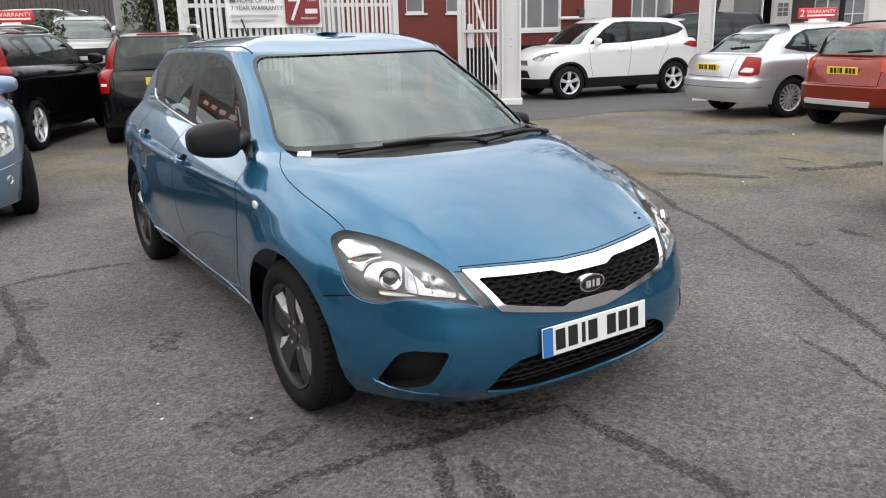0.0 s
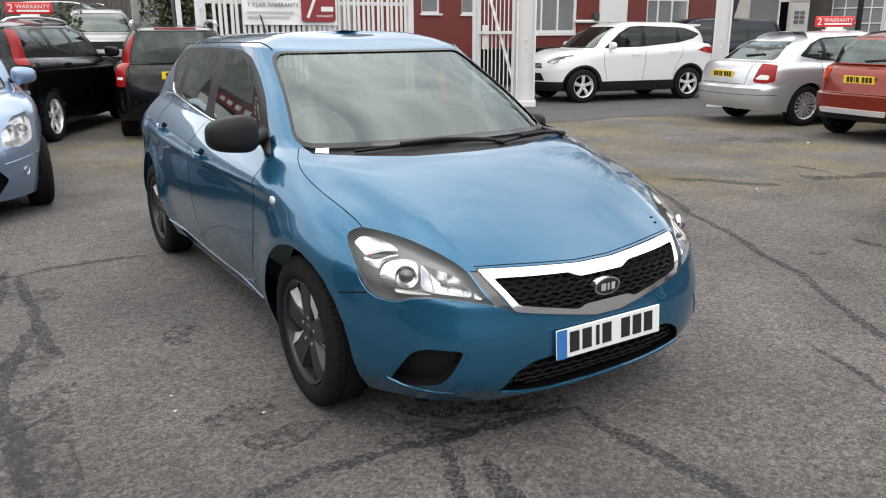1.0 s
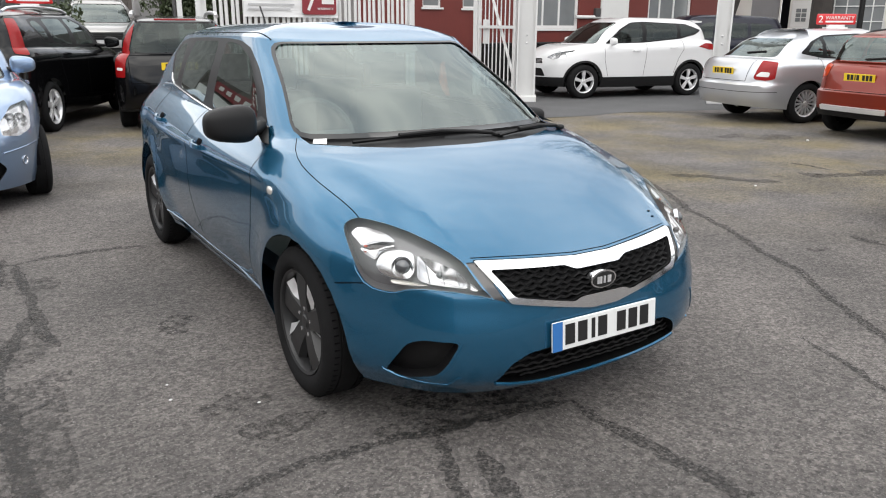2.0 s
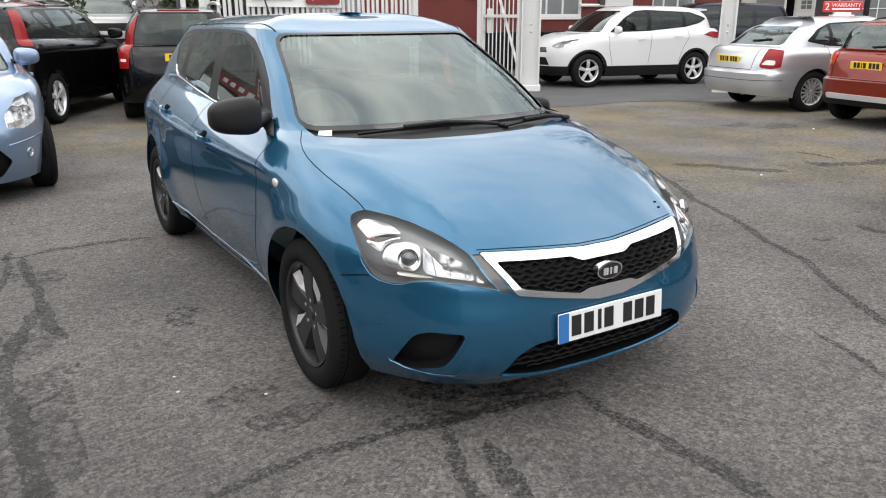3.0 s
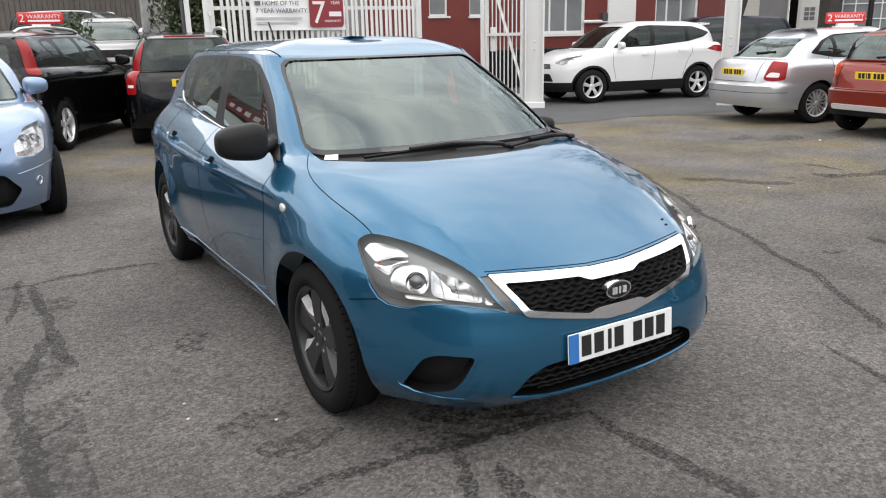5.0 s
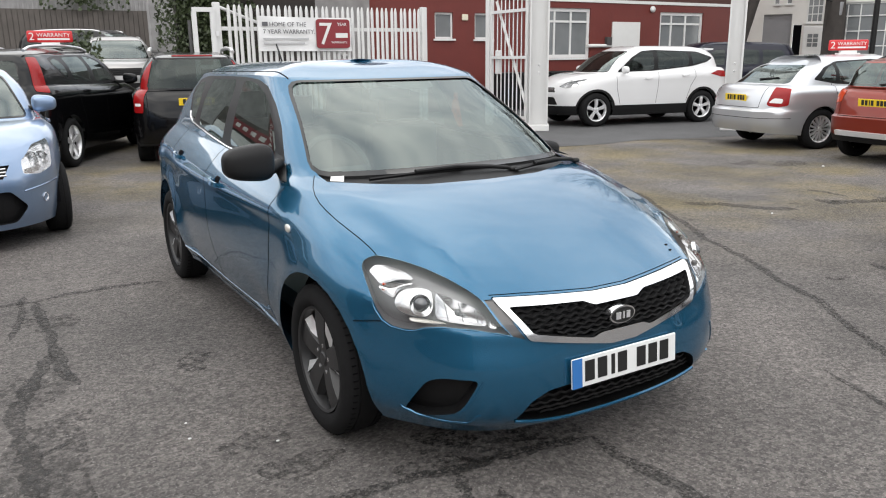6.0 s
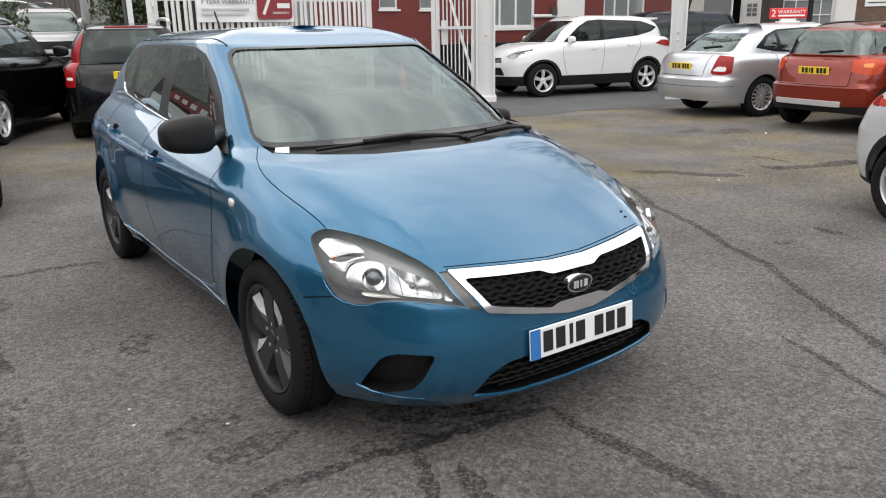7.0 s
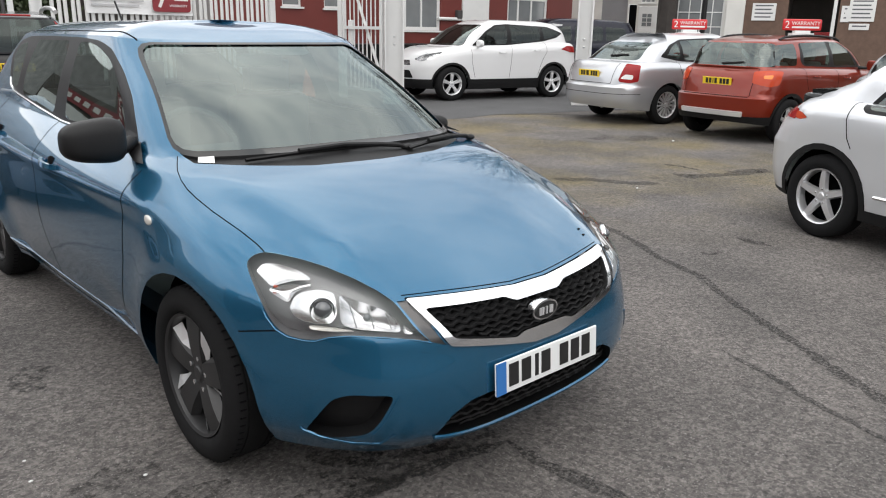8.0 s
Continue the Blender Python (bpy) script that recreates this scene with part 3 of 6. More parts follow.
def blue_details(bm, car, d):
    from_bvh = d["bvh"]
    def surf(x, z, out=0.0):
        hit = from_bvh.ray_cast(Vector((x, -3, z)), Vector((0, 1, 0)))
        return hit[0] + hit[1] * out if hit[0] else Vector((x, -.85, z))
    front = lambda f: f.calc_center_median().y < .2
    # grille with its bright surround
    outer = [(-.485, .69), (-.36, .684), (-.08, .668), (.08, .668), (.36, .684), (.485, .69), (.405, .553), (.13, .50), (.06, .487), (-.06, .487), (-.13, .50), (-.405, .553)]
    inner = [(-.445, .663), (-.15, .648), (-.105, .63), (.105, .63), (.15, .648), (.445, .663), (.388, .574), (.14, .522), (.105, .535), (-.105, .535), (-.14, .522), (-.388, .574)]
    fs = cut(bm, round_poly(outer, .012, 2), "front", front)
    chrome = take(bm, fs)
    grille_faces = cut(chrome, round_poly(inner, .012, 2), "front", lambda f: True)
    grille = part("grille", recess(chrome, grille_faces, (0, .035, 0)), M["plastic"], car, "black honeycomb grille")
    for v in chrome.verts:
        v.co.y -= .009
    part("grille_surround", rim_edge(chrome, .022), M["chrome"], car, "bright chrome surround", smooth=True, sharp=40)
    cells = bmesh.new()
    rows = 9
    for r in range(rows):
        z0 = .528 + .0165 * r
        n = 34
        for i in range(n):
            xs = -.44 + .88 * i / n
            a = xs + (.013 if r % 2 else 0)
            wob = lambda x: .0045 * (1 if int(math.floor(x / .026 + r)) % 2 else -1)
            p, q = (a, z0 + wob(a)), (a + .0259, z0 + wob(a + .02595))
            if not (inside(inner, *p) and inside(inner, *q)):
                continue
            u, w = surf(p[0], p[1], -.006), surf(q[0], q[1], -.006)
            vs = [cells.verts.new(c) for c in (u + Vector((0, 0, .0035)), w + Vector((0, 0, .0035)), w + Vector((0, 0, -.0035)), u + Vector((0, 0, -.0035)))]
            back = [cells.verts.new(v.co + Vector((0, .02, 0))) for v in vs]
            cells.faces.new(vs)
            for k in range(4):
                cells.faces.new((vs[k], vs[(k + 1) % 4], back[(k + 1) % 4], back[k]))
    tagged(part("grille_cell", fix(cells), M["plastic"], grille), kind="stuff")
    # badge: plain oval
    bd = bmesh.new()
    c = surf(0, .583)
    for ring_r, mi, o in ((1.0, 0, -.004), (.86, 1, -.007)):
        n = 40
        f = [bd.verts.new((c.x + .062 * ring_r * math.cos(2 * math.pi * i / n), c.y - .012 + o, c.z + .034 * ring_r * math.sin(2 * math.pi * i / n))) for i in range(n)]
        b = [bd.verts.new(v.co + Vector((0, .03, 0))) for v in f]
        bd.faces.new(f).material_index = mi
        for i in range(n):
            bd.faces.new((f[i], f[(i + 1) % n], b[(i + 1) % n], b[i])).material_index = mi
    for x, w in ((-.032, .004), (-.02, .005), (-.001, .0035), (.022, .008)):
        box(bd, (c.x + x - w, c.y - .024, c.z - .013), (c.x + x + w, c.y - .0195, c.z + .013), mi=2)
    part("badge", fix(bd), [M["chrome"], M["ink"], M["bright_alloy"]], car, "oval badge with chrome rim")
    # lower intake
    low = [(-.46, .25), (-.30, .222), (0, .205), (.30, .222), (.46, .25), (.41, .33), (.34, .365), (0, .39), (-.34, .365), (-.41, .33)]
    fs = cut(bm, round_poly(low, .02, 2), "front", front)
    intake = part("lower_intake", recess(bm, fs, (0, .07, 0)), M["plastic"], car, "black lower air intake")
    bars = bmesh.new()
    for r in range(5):
        z0 = .24 + .03 * r
        for i in range(32):
            x0, x1 = -.44 + .0275 * i, -.44 + .0275 * (i + 1)
            zz = lambda k: z0 + (.005 if (k + r) % 2 else -.005)
            if inside(low, x0, z0 - .01) and inside(low, x1, z0 - .01) and inside(low, x0, z0 + .01) and inside(low, x1, z0 + .01):
                u, w = surf(x0, zz(i), -.025), surf(x1, zz(i + 1), -.025)
                vs = [bars.verts.new(c) for c in (u + Vector((0, 0, .004)), w + Vector((0, 0, .004)), w + Vector((0, 0, -.004)), u + Vector((0, 0, -.004)))]
                back = [bars.verts.new(v.co + Vector((0, .02, 0))) for v in vs]
                bars.faces.new(vs)
                for k in range(4):
                    bars.faces.new((vs[k], vs[(k + 1) % 4], back[(k + 1) % 4], back[k]))
    tagged(part("intake_cell", fix(bars), M["plastic"], intake), kind="stuff")
    lip = [surf(x / 20, .212 + .06 * (abs(x / 20) / .46) ** 2 - .012, .004) for x in range(-9, 10)]
    part("lip_edge", tube(lip, .007, 6), d["paint"], car, smooth=True)
    for sx in (-1, 1):
        view = "corner_right" if sx < 0 else "corner_left"
        here = lambda f, sx=sx: f.calc_center_median().x * sx > .3 and f.calc_center_median().y < .1
        uv = lambda x, y, z: (.8 * -x - .6 * y, z)
        pts = lambda rows: [uv(*p) for p in rows]
        # fog recess
        fog = pts([(.748, -.555, .285), (.735, -.60, .345), (.721, -.666, .416), (.683, -.71, .434), (.579, -.792, .428), (.612, -.755, .34), (.640, -.735, .300), (.70, -.64, .275)])
        fs = cut(bm, round_poly(fog, .025, 3), view, here)
        part("fog_recess", recess(bm, fs, (-sx * .03, .06, 0)), M["plastic"], car, "black fog lamp recess")
        ledge = [Vector((sx * x, y, z)) for x, y, z in ((.765, -.56, .30), (.761, -.567, .290), (.728, -.613, .270), (.665, -.684, .258), (.601, -.742, .256), (.57, -.775, .30))]
        part("recess_edge", tube([from_bvh.find_nearest(p)[0] for p in ledge], .0055, 6), d["paint"], car, smooth=True)
        fin = [Vector((sx * x, y, z)) for x, y, z in ((.636, -.742, .262), (.630, -.745, .298), (.602, -.764, .34), (.570, -.798, .424))]
        fin = [a.lerp(b, k / 5) for a, b in zip(fin, fin[1:]) for k in range(5)] + fin[-1:]
        part("recess_fin", tube([from_bvh.find_nearest(p)[0] for p in fin], .004, 6), d["paint"], car, smooth=True)
        # headlamp
        lamp = pts([(.794, -.326, .77), (.777, -.333, .789), (.75, -.354, .798), (.722, -.389, .794), (.679, -.446, .783), (.628, -.518, .763), (.58, -.594, .737), (.545, -.656, .711), (.523, -.703, .688), (.514, -.718, .675), (.489, -.766, .62), (.456, -.804, .574), (.497, -.785, .586), (.581, -.735, .601), (.658, -.676, .608), (.701, -.634, .603), (.73, -.606, .590), (.75, -.578, .588), (.772, -.527, .592), (.785, -.487, .608), (.792, -.452, .638), (.796, -.397, .696), (.797, -.355, .739)])
        fs = cut(bm, round_poly(lamp, .008, 1), view, here)
        lens = copy_faces(fs, .004)
        hl = part("headlamp", recess(bm, fs, (-sx * .035, .06, 0)), M["lamp_bezel"], car, "clear headlamp with chrome reflectors", smooth=True, sharp=40)
        part("lens", lens, M["lens"], hl, smooth=True).visible_shadow = False
        def face_at(x, y, z, back):
            p, n, _, _ = from_bvh.find_nearest(Vector((sx * x, y, z)))
            return p - n * back
        def scoop(name, rows, back, depth, material, n=6):
            """A curved reflector with the given rim, set behind the lens."""
            w = bmesh.new()
            rim = [face_at(*p, back) for p in rows]
            for _ in range(2):
                rim = [r for p, q in zip(rim, rim[1:] + rim[:1]) for r in (p.lerp(q, .2), p.lerp(q, .8))]
            c = sum(rim, Vector()) / len(rim)
            k3 = len(rim) // 3
            nrm = (rim[k3] - rim[0]).cross(rim[2 * k3] - rim[0]).normalized()
            if nrm.dot(Vector((sx, -1, .5))) < 0:
                nrm = -nrm
            fine = rim
            prev = None
            for j in range(n):
                t = 1 - j / n
                ring = [w.verts.new(c + (p - c) * t - nrm * depth * (1 - t * t)) for p in fine]
                if prev:
                    for k in range(len(ring)):
                        w.faces.new((prev[k], prev[(k + 1) % len(ring)], ring[(k + 1) % len(ring)], ring[k]))
                prev = ring
            w.faces.new(prev)
            return part(name, fix(w), material, hl, smooth=True)
        scoop("indicator_reflector", [(.788, -.36, .760), (.763, -.364, .785), (.727, -.397, .788), (.687, -.459, .774), (.674, -.513, .751), (.719, -.476, .75), (.754, -.454, .738), (.776, -.43, .722), (.784, -.397, .742)], .012, .014, M["reflector"])
        scoop("side_reflector", [(.785, -.421, .714), (.756, -.45, .735), (.715, -.489, .740), (.705, -.511, .735), (.738, -.499, .715), (.758, -.50, .684), (.772, -.46, .694)], .016, .012, M["reflector"])
        scoop("projector_housing", [(.762, -.51, .669), (.744, -.505, .703), (.721, -.518, .722), (.677, -.543, .731), (.645, -.578, .724), (.655, -.602, .695), (.668, -.625, .655), (.690, -.622, .632), (.721, -.593, .632), (.746, -.556, .637), (.760, -.53, .649)], .014, -.016, M["reflector"])
        scoop("main_reflector", [(.637, -.594, .718), (.617, -.621, .709), (.581, -.667, .693), (.541, -.712, .664), (.525, -.743, .631), (.531, -.758, .606), (.577, -.73, .613), (.638, -.682, .620), (.668, -.645, .632), (.654, -.622, .679)], .012, .034, M["reflector"])
        scoop("tip_reflector", [(.516, -.75, .629), (.496, -.778, .596), (.527, -.763, .602)], .008, .006, M["reflector"])
        scoop("low_reflector", [(.735, -.585, .615), (.70, -.625, .612), (.64, -.68, .613), (.655, -.672, .620), (.70, -.618, .626), (.735, -.575, .627)], .010, .005, M["clear_plastic"])
        way = Vector((sx * .62, -.72, .22))
        eye = face_at(.703, -.60, .680, .004)
        part("projector_ring", bowl(eye, way, .037, .012), M["chrome"], hl, smooth=True)
        part("projector", blob(eye - way * .006, .029), M["projector"], hl, smooth=True)
        part("indicator_bulb", blob(face_at(.769, -.440, .727, .018), .006, (1.4, 1, .8)), M["orange_lens"], hl, smooth=True)
        part("main_bulb", blob(face_at(.600, -.684, .655, .018), .013), M["projector"], hl, smooth=True)
        part("lamp_blade", tube([face_at(x, y, z, .012) for x, y, z in ((.739, -.49, .715), (.715, -.505, .732), (.69, -.52, .738))], .005, 6), M["reflector"], hl, smooth=True)
        for k in range(3):
            u = k / 2
            rib = [face_at(*p, .013) for p in ((.625 - .075 * u, -.625 - .085 * u, .700 - .038 * u), (.632 - .080 * u, -.655 - .07 * u, .660 - .015 * u), (.637 - .085 * u, -.680 - .058 * u, .624 - .008 * u))]
            part("reflector_rib", tube(rib, .0016, 5), M["lamp_dark"], hl, smooth=True)
        # dark corner between lamp and grille
        fs = cut(bm, pts([(.511, -.712, .684), (.467, -.738, .684), (.412, -.828, .556), (.452, -.804, .572)]), view, here)
        if fs:
            part("grille_corner", take(bm, fs, .002), M["smoked_chrome"], car, smooth=True)
        tube_pts = [from_bvh.find_nearest(Vector((sx * x, y, z)))[0] for x, y, z in ((.796, -.40, .69), (.792, -.452, .632), (.785, -.487, .602), (.772, -.527, .586), (.75, -.578, .582), (.73, -.606, .584), (.701, -.634, .597), (.658, -.676, .602), (.581, -.735, .595), (.497, -.785, .580), (.456, -.804, .568))]
        part("lamp_edge", tube(tube_pts, .0026, 6), d["paint"], hl, smooth=True)
        # bumper joint, bonnet joints, door joints
        gaps(bm, [[uv(.86, -.38, .578), uv(.785, -.487, .602)]], view, here, car, .004)
        gaps(bm, [[(sx * x, y) for x, y in ((.685, .36), (.708, .315), (.738, .25), (.76, .174), (.769, .11), (.770, .041), (.765, -.06), (.756, -.141), (.746, -.22), (.738, -.294), (.735, -.35))]], "top", lambda f, sx=sx: f.calc_center_median().x * sx > .3 and f.calc_center_median().z > .7, car, .003)
        sd = lambda f, sx=sx: f.calc_center_median().x * sx > .6
        gaps(bm, [[(.40, .955), (.40, .8), (.44, .62), (.53, .40), (.55, .255)], [(1.48, 1.03), (1.47, .8), (1.44, .5), (1.42, .255)], [(2.40, 1.10), (2.42, .95), (2.36, .78), (2.26, .64), (2.24, .45)], [(.55, .255), (1.42, .255), (2.2, .265)]], "side", sd, car, .0045)
        x_at = lambda y, z: abs((from_bvh.ray_cast(Vector((sx * 3, y, z)), Vector((-sx, 0, 0)))[0] or Vector((.88, 0, 0))).x)
        for hy, hz in ((1.205, .872), (2.16, .914)):
            handle(car, hy, hz, x_at(hy, hz), sx, d["paint"])
            # Near-black raised patch paints the shade inside the finger recess.
            part("handle_cup", blob((sx * (x_at(hy + .01, hz) - .0125), hy + .01, hz + .004), .048, (.3, .95, .72)), M["gap"], car, "dark finger recess", smooth=True)
        part("side_indicator", blob((sx * (x_at(.19, .82)), .19, .82), .03, (.3, 1.0, .62)), M["clear_plastic"], car, "clear side indicator", smooth=True)
        door_mirror(car, (.928, .53, 1.058) if sx < 0 else (.80, .60, .99), sx, (.232, .15, .158) if sx < 0 else (.16, .12, .11), M["plastic"], (.76, .60, 1.03))
        sail = bmesh.new()
        v = [sail.verts.new((sx * x, y, z)) for x, y, z in ((.728, .69, 1.068), (.729, .60, 1.052), (.731, .586, 1.036), (.803, .392, .979), (.808, .464, .979), (.792, .57, 1.005), (.752, .74, 1.030))]
        sail.faces.new(v)
        part("mirror_sail", sail, M["trim_black"], car)
        belt = [Vector((sx * (x_at(y, z) + .002), y, z)) for y, z in ((.80, 1.018), (1.1, 1.022), (1.44, 1.032), (1.8, 1.062), (2.1, 1.088), (2.33, 1.108), (2.43, 1.135), (2.47, 1.17))]
        part("belt_trim", tube(belt, .006, 6), M["chrome"], car, "bright belt trim", smooth=True)
        crease = [Vector((sx * (x_at(y, z) - .002), y, z)) for y, z in ((.47, .30), (.9, .295), (1.4, .30), (1.9, .31), (2.22, .325))]
        # Pale tube paints the bright reflection along the sill edge.
        part("sill_trim", tube(crease, .007, 6), M["pale_edge"], car, smooth=True)
        # tail lamp
        tl = cut(bm, round_poly([uvb for uvb in [(.8 * -.84 + .6 * 2.98, .80), (.8 * -.84 + .6 * 2.98, .98), (.8 * -.78 + .6 * 3.1, 1.03), (.8 * -.62 + .6 * 3.25, 1.0), (.8 * -.62 + .6 * 3.28, .82)]], .03), "back_right" if sx < 0 else "back_left", lambda f, sx=sx: f.calc_center_median().x * sx > .3 and f.calc_center_median().y > 2.7)
        if tl:
            part("tail_lamp", take(bm, tl, -.004), M["red_lens"], car, smooth=True)
        gaps(bm, [[(sx * .545, 1.0), (sx * .56, 1.35), (sx * .56, 2.0), (sx * .53, 2.7)]], "top", lambda f, sx=sx: f.calc_center_median().x * sx > .3 and f.calc_center_median().z > 1.3, car, .007, "roof_ditch")
    # bonnet edge joint and scuttle
    edge = [(-.475, .694), (-.36, .690), (-.08, .674), (.08, .674), (.36, .690), (.475, .694)]
    gaps(bm, [edge], "front", front, car, .0014)
    fs = cut(bm, [(-.665, .985), (-.3, .972), (0, .970), (.3, .972), (.665, .985), (.68, 1.03), (-.68, 1.03)], "front", lambda f: -.1 < f.calc_center_median().y < .5)
    part("scuttle", recess(bm, fs, (0, .0, -.012)), M["plastic"], car, "black wiper scuttle")
    for blade, arm in ((((-.50, .188, .990), (-.336, .170, .998), (-.158, .176, 1.003), (-.03, .182, 1.002)), ((.235, .122, .975), (.20, .135, .992), (.107, .156, 1.002), (-.06, .178, 1.012), (-.28, .170, 1.008))),
                       (((.21, .090, .984), (.365, .140, .990), (.468, .145, .996), (.59, .180, .998)), ((.655, .172, .978), (.62, .168, .996), (.50, .150, 1.006), (.36, .132, 1.0)))):
        wiper = part("wiper", tube([Vector(p) for p in arm], .010, 8), M["plastic"], car, "black wiper arm", smooth=True)
        part("wiper_blade", tube([Vector(p) for p in blade], .008, 6), M["trim_black"], wiper, smooth=True)
        part("wiper_spindle", blob(Vector(arm[0]) + Vector((0, 0, .008)), .020, (1.2, 1, .7)), M["plastic"], wiper, smooth=True)
    # windscreen sticker
    st = bmesh.new()
    v = [st.verts.new(p) for p in ((-.655, .258, .988), (-.604, .226, .985), (-.579, .280, 1.002), (-.627, .311, 1.001))]
    st.faces.new(v)
    part("sticker", st, M["sign_white"], car, "white sticker")
    # rear-view mirror and steering wheel
    part("rear_view_mirror", bevelled((-.12, .92, 1.285), (.12, .95, 1.345), .012), M["interior"], car)
    sw = bmesh.new()
    n, k = 28, 8
    ringv = [[sw.verts.new(((.19 + .016 * math.cos(2 * math.pi * j / k)) * math.cos(2 * math.pi * i / n), (.19 + .016 * math.cos(2 * math.pi * j / k)) * math.sin(2 * math.pi * i / n), .016 * math.sin(2 * math.pi * j / k))) for j in range(k)] for i in range(n)]
    for i in range(n):
        for j in range(k):
            sw.faces.new((ringv[i][j], ringv[(i + 1) % n][j], ringv[(i + 1) % n][(j + 1) % k], ringv[i][(j + 1) % k]))
    box(sw, (-.19, -.02, -.02), (.19, .02, .01))
    bmesh.ops.transform(sw, matrix=pose(-.36, .88, .93, 65), verts=sw.verts[:])
    part("steering_wheel", fix(sw), M["interior"], car, smooth=True)
    part("aerial", tube([Vector((0, 2.55, 1.43)), Vector((0, 2.62, 1.53)), Vector((0, 2.68, 1.60))], .006, 6), M["plastic"], car, smooth=True)
    number_plate(car, (0, -.893, .412), (radians(-4), 0, 0), M["plate_white"], True)
    # two small nicks on the bonnet
    for p in ((.468, -.628), (.46, -.658)):
        h = from_bvh.ray_cast(Vector((p[0], p[1], 3)), Vector((0, 0, -1)))[0]
        if h:
            part("washer_jet", blob(h, .006, (1.6, 1, .5), 10), M["gap"], car)


def tube(points, r, seg=8):
    """A round bar along points."""
    bm, prev = bmesh.new(), None
    for i, p in enumerate(points):
        d = (points[min(i + 1, len(points) - 1)] - points[max(i - 1, 0)]).normalized()
        a = d.cross(Vector((.13, .31, .94))).normalized()
        b = d.cross(a)
        q = [bm.verts.new(p + (a * math.cos(2 * math.pi * k / seg) + b * math.sin(2 * math.pi * k / seg)) * r) for k in range(seg)]
        if prev:
            for k in range(seg):
                bm.faces.new((prev[k], prev[(k + 1) % seg], q[(k + 1) % seg], q[k]))
        else:
            bm.faces.new(q)
        prev = q
    bm.faces.new(prev[::-1])
    return fix(bm)


def flare(rows):
    """Lips round the wheel openings, a shoulder crease and a scalloped door."""
    x, y, z = rows[..., 0], rows[..., 1], rows[..., 2]
    out = rows.copy()
    for yc, zc, rc in ((-.06, .30, .385), (2.60, .335, .38)):
        r = np.hypot(y - yc, z - zc)
        out[..., 0] += .022 * np.exp(-(np.maximum(r - rc, 0) / .085) ** 2) * (x > .6) * (z < .82)
    door = (y > .5) & (y < 2.3) & (x > .6)
    out[..., 0] -= .022 * np.exp(-((z - .42) / .11) ** 2) * door * np.clip((y - .5) / .3, 0, 1) * np.clip((2.3 - y) / .3, 0, 1)
    out[..., 0] += .010 * np.exp(-((z - .86) / .035) ** 2) * (x > .6) * (y > .2)
    mid = np.clip((y - .42) / .2, 0, 1) * np.clip((2.45 - y) / .2, 0, 1) * (x > .5)
    out[..., 0] -= .045 * np.clip((.46 - z) / .2, 0, 1) * mid
    out[..., 0] -= .030 * np.clip((y - 2.2) / .5, 0, 1) * np.clip((.95 - z) / .3, 0, 1) * (x > .5)
    c = .53 + (y + .6) * .19
    lift = np.clip((c + .07 - x) / .09, 0, 1)
    out[..., 2] += .020 * lift ** 2 * (3 - 2 * lift) * np.clip((y + .80) / .35, 0, 1) * np.clip((.22 - y) / .25, 0, 1) * (z > .64)
    return out


HATCH = dict(nose=-.90, tail=3.36, hw=.895, wb=2.65, H=1.48, clear=.19, bump=.56, hood=.70, belt=.99, belt2=1.05, cowl=.22, apillar=.35, screen=.95, roofend=2.95, glassend=3.2,
             hr=.60, rings=BLUE_RINGS, sharp=(1, 8, 10), r=.314, rim=.218, track=.785, tracks={2.65: .752}, lead=-.045, arches={0: (-.06, .30, .385), 2.65: (2.60, .335, .38)}, crease=(6, (0, 12, 25, 44, 78, 99), (.85, .8, .1, .1, .4, .3)), tw=.19, spokes=5, style="wide", rim_mat=M["steel_dark"], paint=M["blue"], m=(44, 34, 22), k=6,
             surround=[(.80, 1.016), (1.44, 1.022), (2.3, 1.095), (2.44, 1.12), (2.64, 1.30), (2.58, 1.368), (2.4, 1.394), (1.9, 1.404), (1.5, 1.406), (1.25, 1.396), (1.08, 1.364), (.90, 1.283), (.74, 1.186), (.63, 1.08), (.59, 1.03)],
             windows=[[(1.42, 1.045), (1.50, 1.387), (1.38, 1.387), (1.25, 1.372), (1.08, 1.325), (.93, 1.25), (.82, 1.17), (.745, 1.085), (.74, 1.05)], [(1.575, 1.053), (2.16, 1.105), (2.20, 1.25), (2.18, 1.380), (1.63, 1.388)], [(2.29, 1.122), (2.40, 1.14), (2.58, 1.295), (2.54, 1.345), (2.38, 1.366), (2.31, 1.25)]],
             windscreen=(.698, .562, 1.0, 1.396), rear_window=(.58, .5, 1.1, 1.34), shape=flare, frit=.014, extra=blue_details)
make_car("hatchback_car", HATCH, "metallic blue hatchback with dark wheels parked on asphalt")


